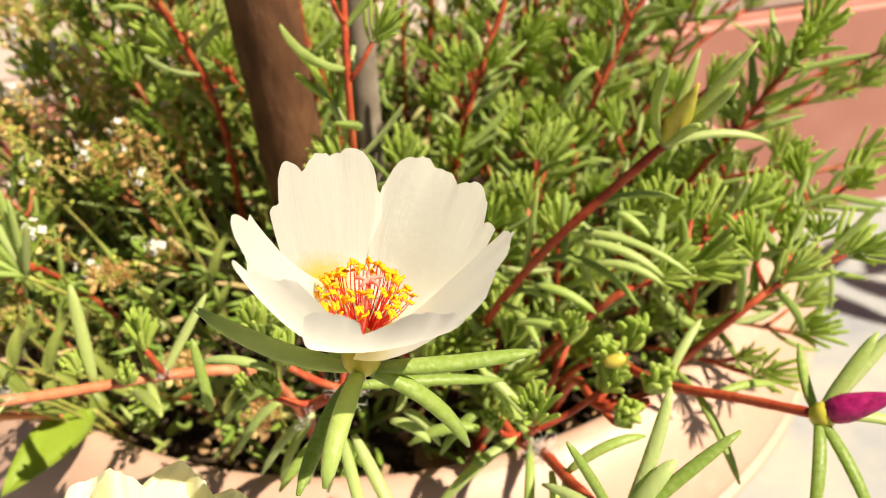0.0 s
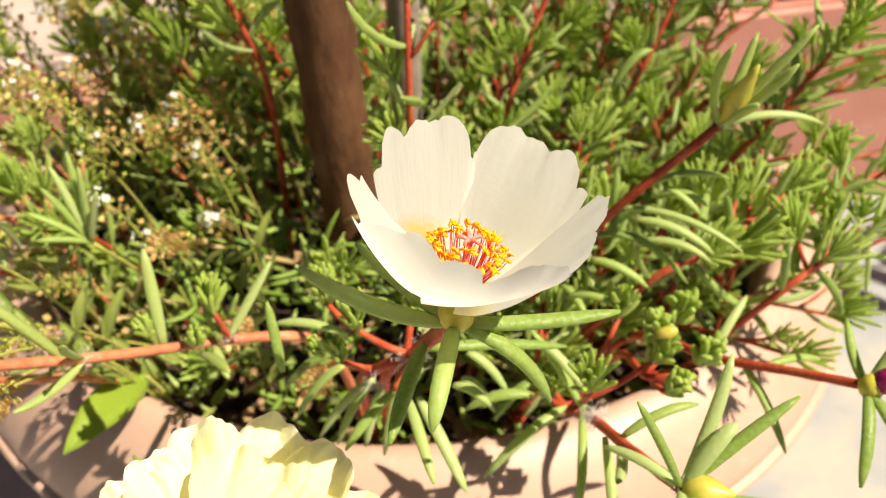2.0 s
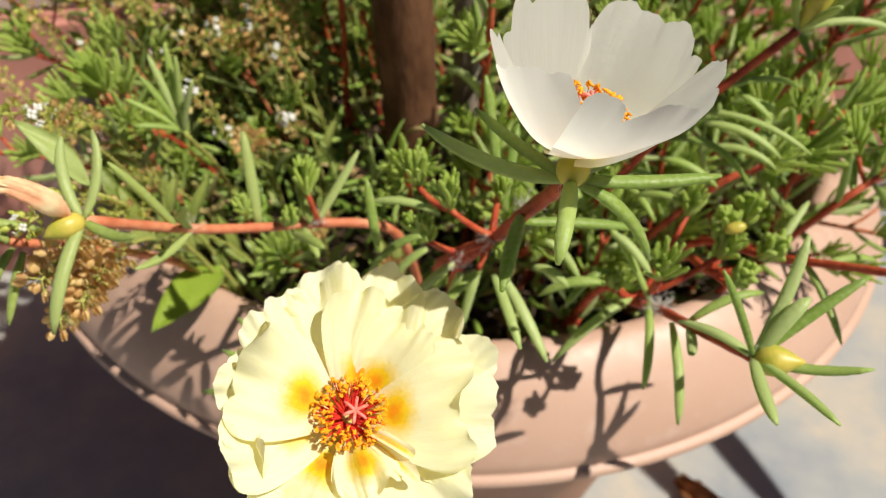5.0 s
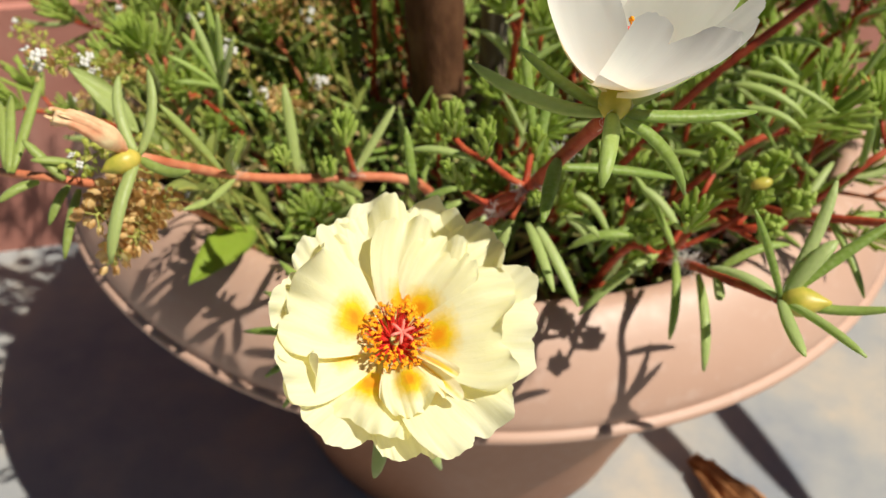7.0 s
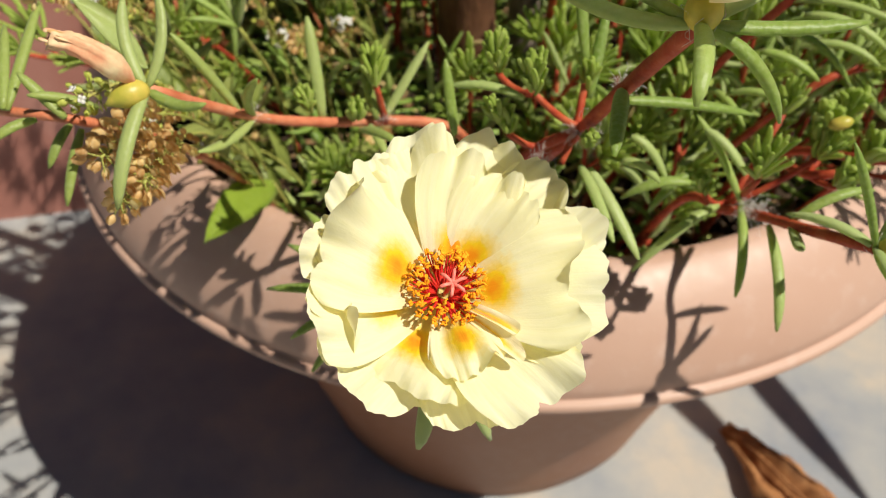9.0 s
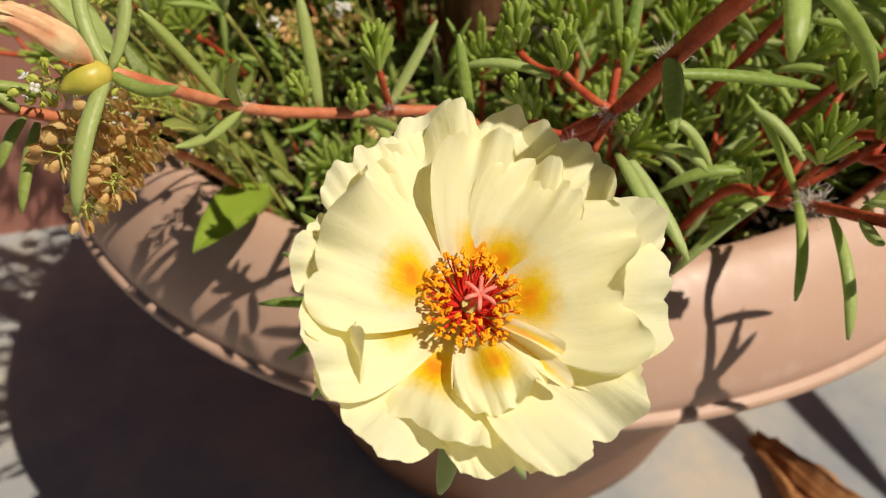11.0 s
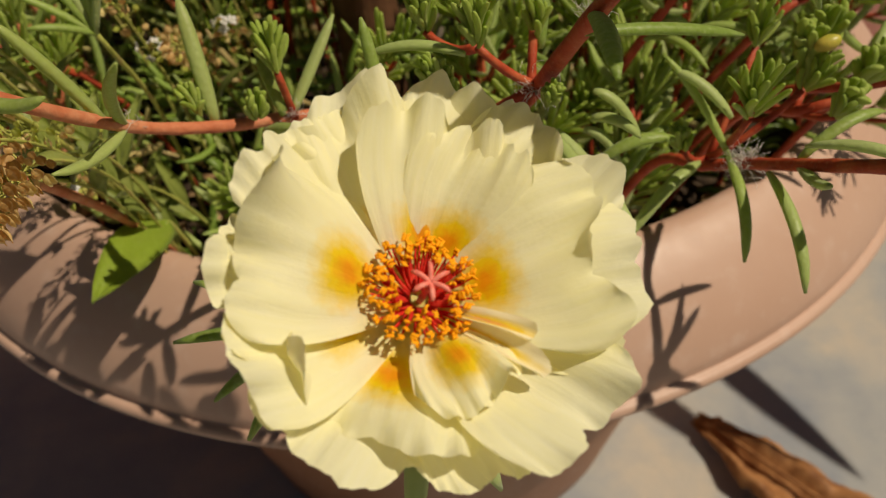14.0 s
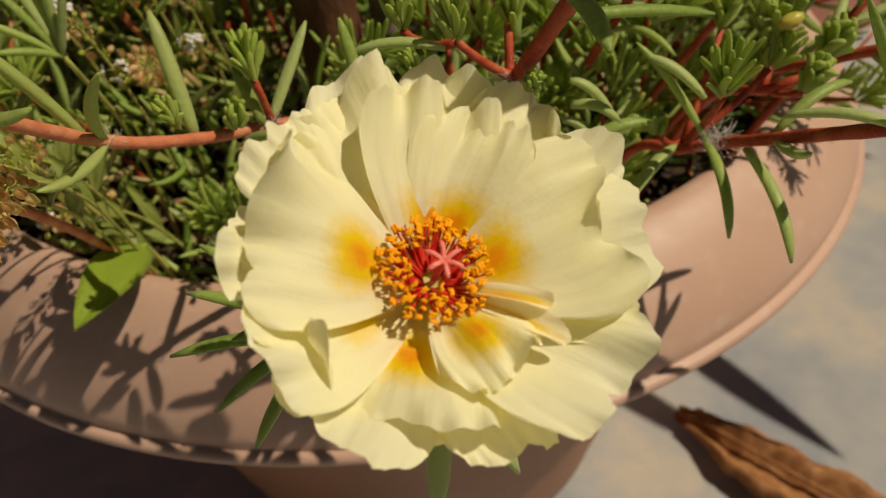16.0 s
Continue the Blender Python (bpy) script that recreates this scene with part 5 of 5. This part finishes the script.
def weeds():
    rng = random.Random(31)
    for k in range(30):
        x, y = rng.uniform(-0.160, -0.050), rng.uniform(0.255, 0.46)
        weed_sprig((x, y, 0.262), (x * 1.16 - rng.uniform(0.0, 0.02), y + rng.uniform(-0.055, 0.01), rng.uniform(0.34, 0.37) + 0.16 * (y - 0.25)), rng, rng.choice((.2, .5, .8, .95)), rng.choice((0, 2, 3, 5)), 3)
    # the sprigs round the withered bud
    for p0, p3, dry, blooms in (
        ((-0.094, 0.230, 0.262), (-0.0900, 0.1230, 0.3760), 1.0, 0), ((-0.090, 0.228, 0.262), (-0.0820, 0.1225, 0.3700), 1.0, 0), ((-0.092, 0.226, 0.262), (-0.0875, 0.1200, 0.3660), 1.0, 0),
        ((-0.096, 0.225, 0.262), (-0.0960, 0.1300, 0.3850), .0, 3), ((-0.105, 0.240, 0.262), (-0.1150, 0.1550, 0.3980), .6, 6), ((-0.090, 0.235, 0.262), (-0.0950, 0.1550, 0.3630), .5, 3),
        ((-0.110, 0.250, 0.262), (-0.1090, 0.1670, 0.3910), .3, 6), ((-0.075, 0.270, 0.262), (-0.0720, 0.2190, 0.3510), .9, 0), ((-0.050, 0.235, 0.262), (-0.0440, 0.1940, 0.3360), .95, 0),
        ((-0.120, 0.270, 0.262), (-0.1340, 0.2140, 0.3610), .5, 5), ((-0.020, 0.220, 0.262), (-0.0190, 0.1840, 0.3260), .95, 0),
    ):
        weed_sprig(p0, p3, rng, dry, blooms, 4, 0.72 if dry == 1.0 else 0.60, 80 if dry == 1.0 else 44)
    # the far corner, a haze of pods and blooms
    for k in range(30):
        x, y = -0.168 + 0.0042 * k + rng.uniform(-0.006, 0.006), 0.40 + rng.uniform(-0.06, 0.09)
        if math.hypot(x * 0.85 - POT_AT.x, y - POT_AT.y) > 0.172:
            continue
        weed_sprig((x * 0.85, y, 0.262), (x - 0.02, y + rng.uniform(-0.02, 0.03), rng.uniform(0.385, 0.435)), rng, rng.choice((.15, .4, .8)), rng.choice((2, 4, 6)), 3, 0.5, 34)
    # tall sprigs that stand above the shoots beside the trunk
    for k in range(26):
        x, y = rng.uniform(-0.165, -0.052), rng.uniform(0.225, 0.40)
        if math.hypot(x - POT_AT.x, y - POT_AT.y) > 0.172:
            continue
        h = 0.345 + 0.26 * (y - 0.22) + rng.uniform(-0.012, 0.020)
        weed_sprig((x * 0.92, y + 0.02, 0.262), (x * 1.08, y + rng.uniform(-0.04, 0.0), h), rng, rng.choice((.1, .4, .7, .97)), rng.choice((0, 2, 4, 6)), 2, 0.58, 24)
    for k in range(0, 9, 2):
        x, y = -0.158 + 0.008 * k + rng.uniform(-0.004, 0.004), 0.292 - 0.0075 * k
        weed_sprig((x * 0.9, y + 0.012, 0.262), (x - 0.016, y - rng.uniform(0.012, 0.030), rng.uniform(0.300, 0.335)), rng, rng.choice((.5, .95)), rng.choice((0, 0, 2)), 2)


weeds()

# ---- on the paving ----


def dry_leaf():
    ob = thing("fallen_leaf", (0.205, 0.300, 0.0), "curled dry brown leaf lying on the paving", "leaf")
    a, b = Vector((0.1600, 0.3225, 0.012)), Vector((0.266, 0.178, 0.006))
    d = b - a
    s = Vector((d.y, -d.x, 0)).normalized()
    nu, nv, verts, faces = 44, 21, [], []
    for layer in (0, 1):
        for i in range(nu):
            u = i / (nu - 1)
            neck = min(1.0, 0.30 + 2.6 * u)
            w = (0.0270 + 0.006 * noise.noise(Vector((u * 9, 0.3, 0)))) * neck * max(0.0, math.sin(math.pi * min(1, u * 0.90 + 0.06))) ** 0.6 + 0.0012
            for j in range(nv):
                v = -1 + 2 * j / (nv - 1)
                fold = 0.0046 * math.cos(5.6 * v + 1.0 + 1.4 * math.sin(3 * u)) * neck
                crease = 0.0032 * noise.noise(Vector((u * 11, v * 2.4, 1))) + 0.0018 * noise.noise(Vector((u * 27, v * 5, 4)))
                rag = 0.0022 * noise.noise(Vector((u * 34, 7 * (v > 0), 2))) * abs(v) ** 4
                z = 0.0135 + fold + crease + 0.006 * math.sin(2.6 * u) - 0.0045 * v - 0.0006 * layer - 0.004 * (u < 0.06)
                verts.append(Vector((a.x, a.y, 0)) + Vector((d.x, d.y, 0)) * (u + 0.02 * noise.noise(Vector((v * 3, 0.5, 0)))) + s * (w * v * (1 - 0.25 * abs(v)) + rag + 0.004 * math.sin(4 * u)) + Vector((0, 0, max(z, 0.0008))))
    n = nu * nv
    for i in range(nu - 1):
        for j in range(nv - 1):
            k = i * nv + j
            faces.append((k, k + 1, k + nv + 1, k + nv))
            faces.append((n + k, n + k + nv, n + k + nv + 1, n + k + 1))
    part("blade", link_mesh("blade", verts, faces, DRY_LEAF), ob)
    rib = [Vector((a.x, a.y, 0)) + Vector((d.x, d.y, 0)) * (i / 12) + s * (0.004 * math.sin(4 * i / 12)) + Vector((0, 0, 0.0165 + 0.006 * math.sin(2.6 * i / 12))) for i in range(13)]
    rib[0].z, rib[1].z, rib[12].z = 0.008, 0.013, 0.004
    part("midrib", link_mesh("midrib", *tube(rib, [0.0011] * 13, 6), DRY_LEAF), ob)


dry_leaf()


def wood_chip(at, size, turn, tilt, seed):
    """A flat splinter of bark lying on the soil."""
    ob = thing("wood_chip", at, "pale brown wood chip lying on the potting soil", "wood chip", "wood chips on the soil")
    bm = bmesh.new()
    bmesh.ops.create_cube(bm, size=1.0)
    bmesh.ops.subdivide_edges(bm, edges=bm.edges[:], cuts=3, use_grid_fill=True)
    for v in bm.verts:
        q = v.co.copy()
        k = Vector((seed, 0, 0))
        v.co = Vector((q.x * (1 - 0.5 * abs(q.y)) + 0.14 * noise.noise(q * 3 + k), q.y * (1 - 0.4 * abs(q.x)) + 0.14 * noise.noise(q * 3 - k), q.z * 0.22 + 0.10 * noise.noise(q * 2 + k)))
    me = bpy.data.meshes.new("chip")
    bm.to_mesh(me)
    bm.free()
    me.materials.append(CHIP)
    part("chip", me, ob, "", Matrix.Translation(at) @ Euler((tilt, 0.1, turn)).to_matrix().to_4x4() @ Matrix.Diagonal((size, size * 0.6, size * 0.7, 1)))


WOOD = ((0.036, 0.216, 0.017), (0.027, 0.222, 0.012), (0.048, 0.209, 0.010), (0.064, 0.226, 0.013), (0.012, 0.214, 0.011), (-0.020, 0.213, 0.012), (0.085, 0.236, 0.012), (-0.050, 0.224, 0.011))
CHIP = plain("bark_chip", (0.36, 0.22, 0.12), (0.52, 0.36, 0.22), 180, 0.8, 0.2, 0.6)
for i, (x, y, size) in enumerate(WOOD):
    wood_chip(Vector((x, y, 0.2600)), size, 1.3 * i + 0.4, 0.25 * math.sin(2 * i), i + 1)
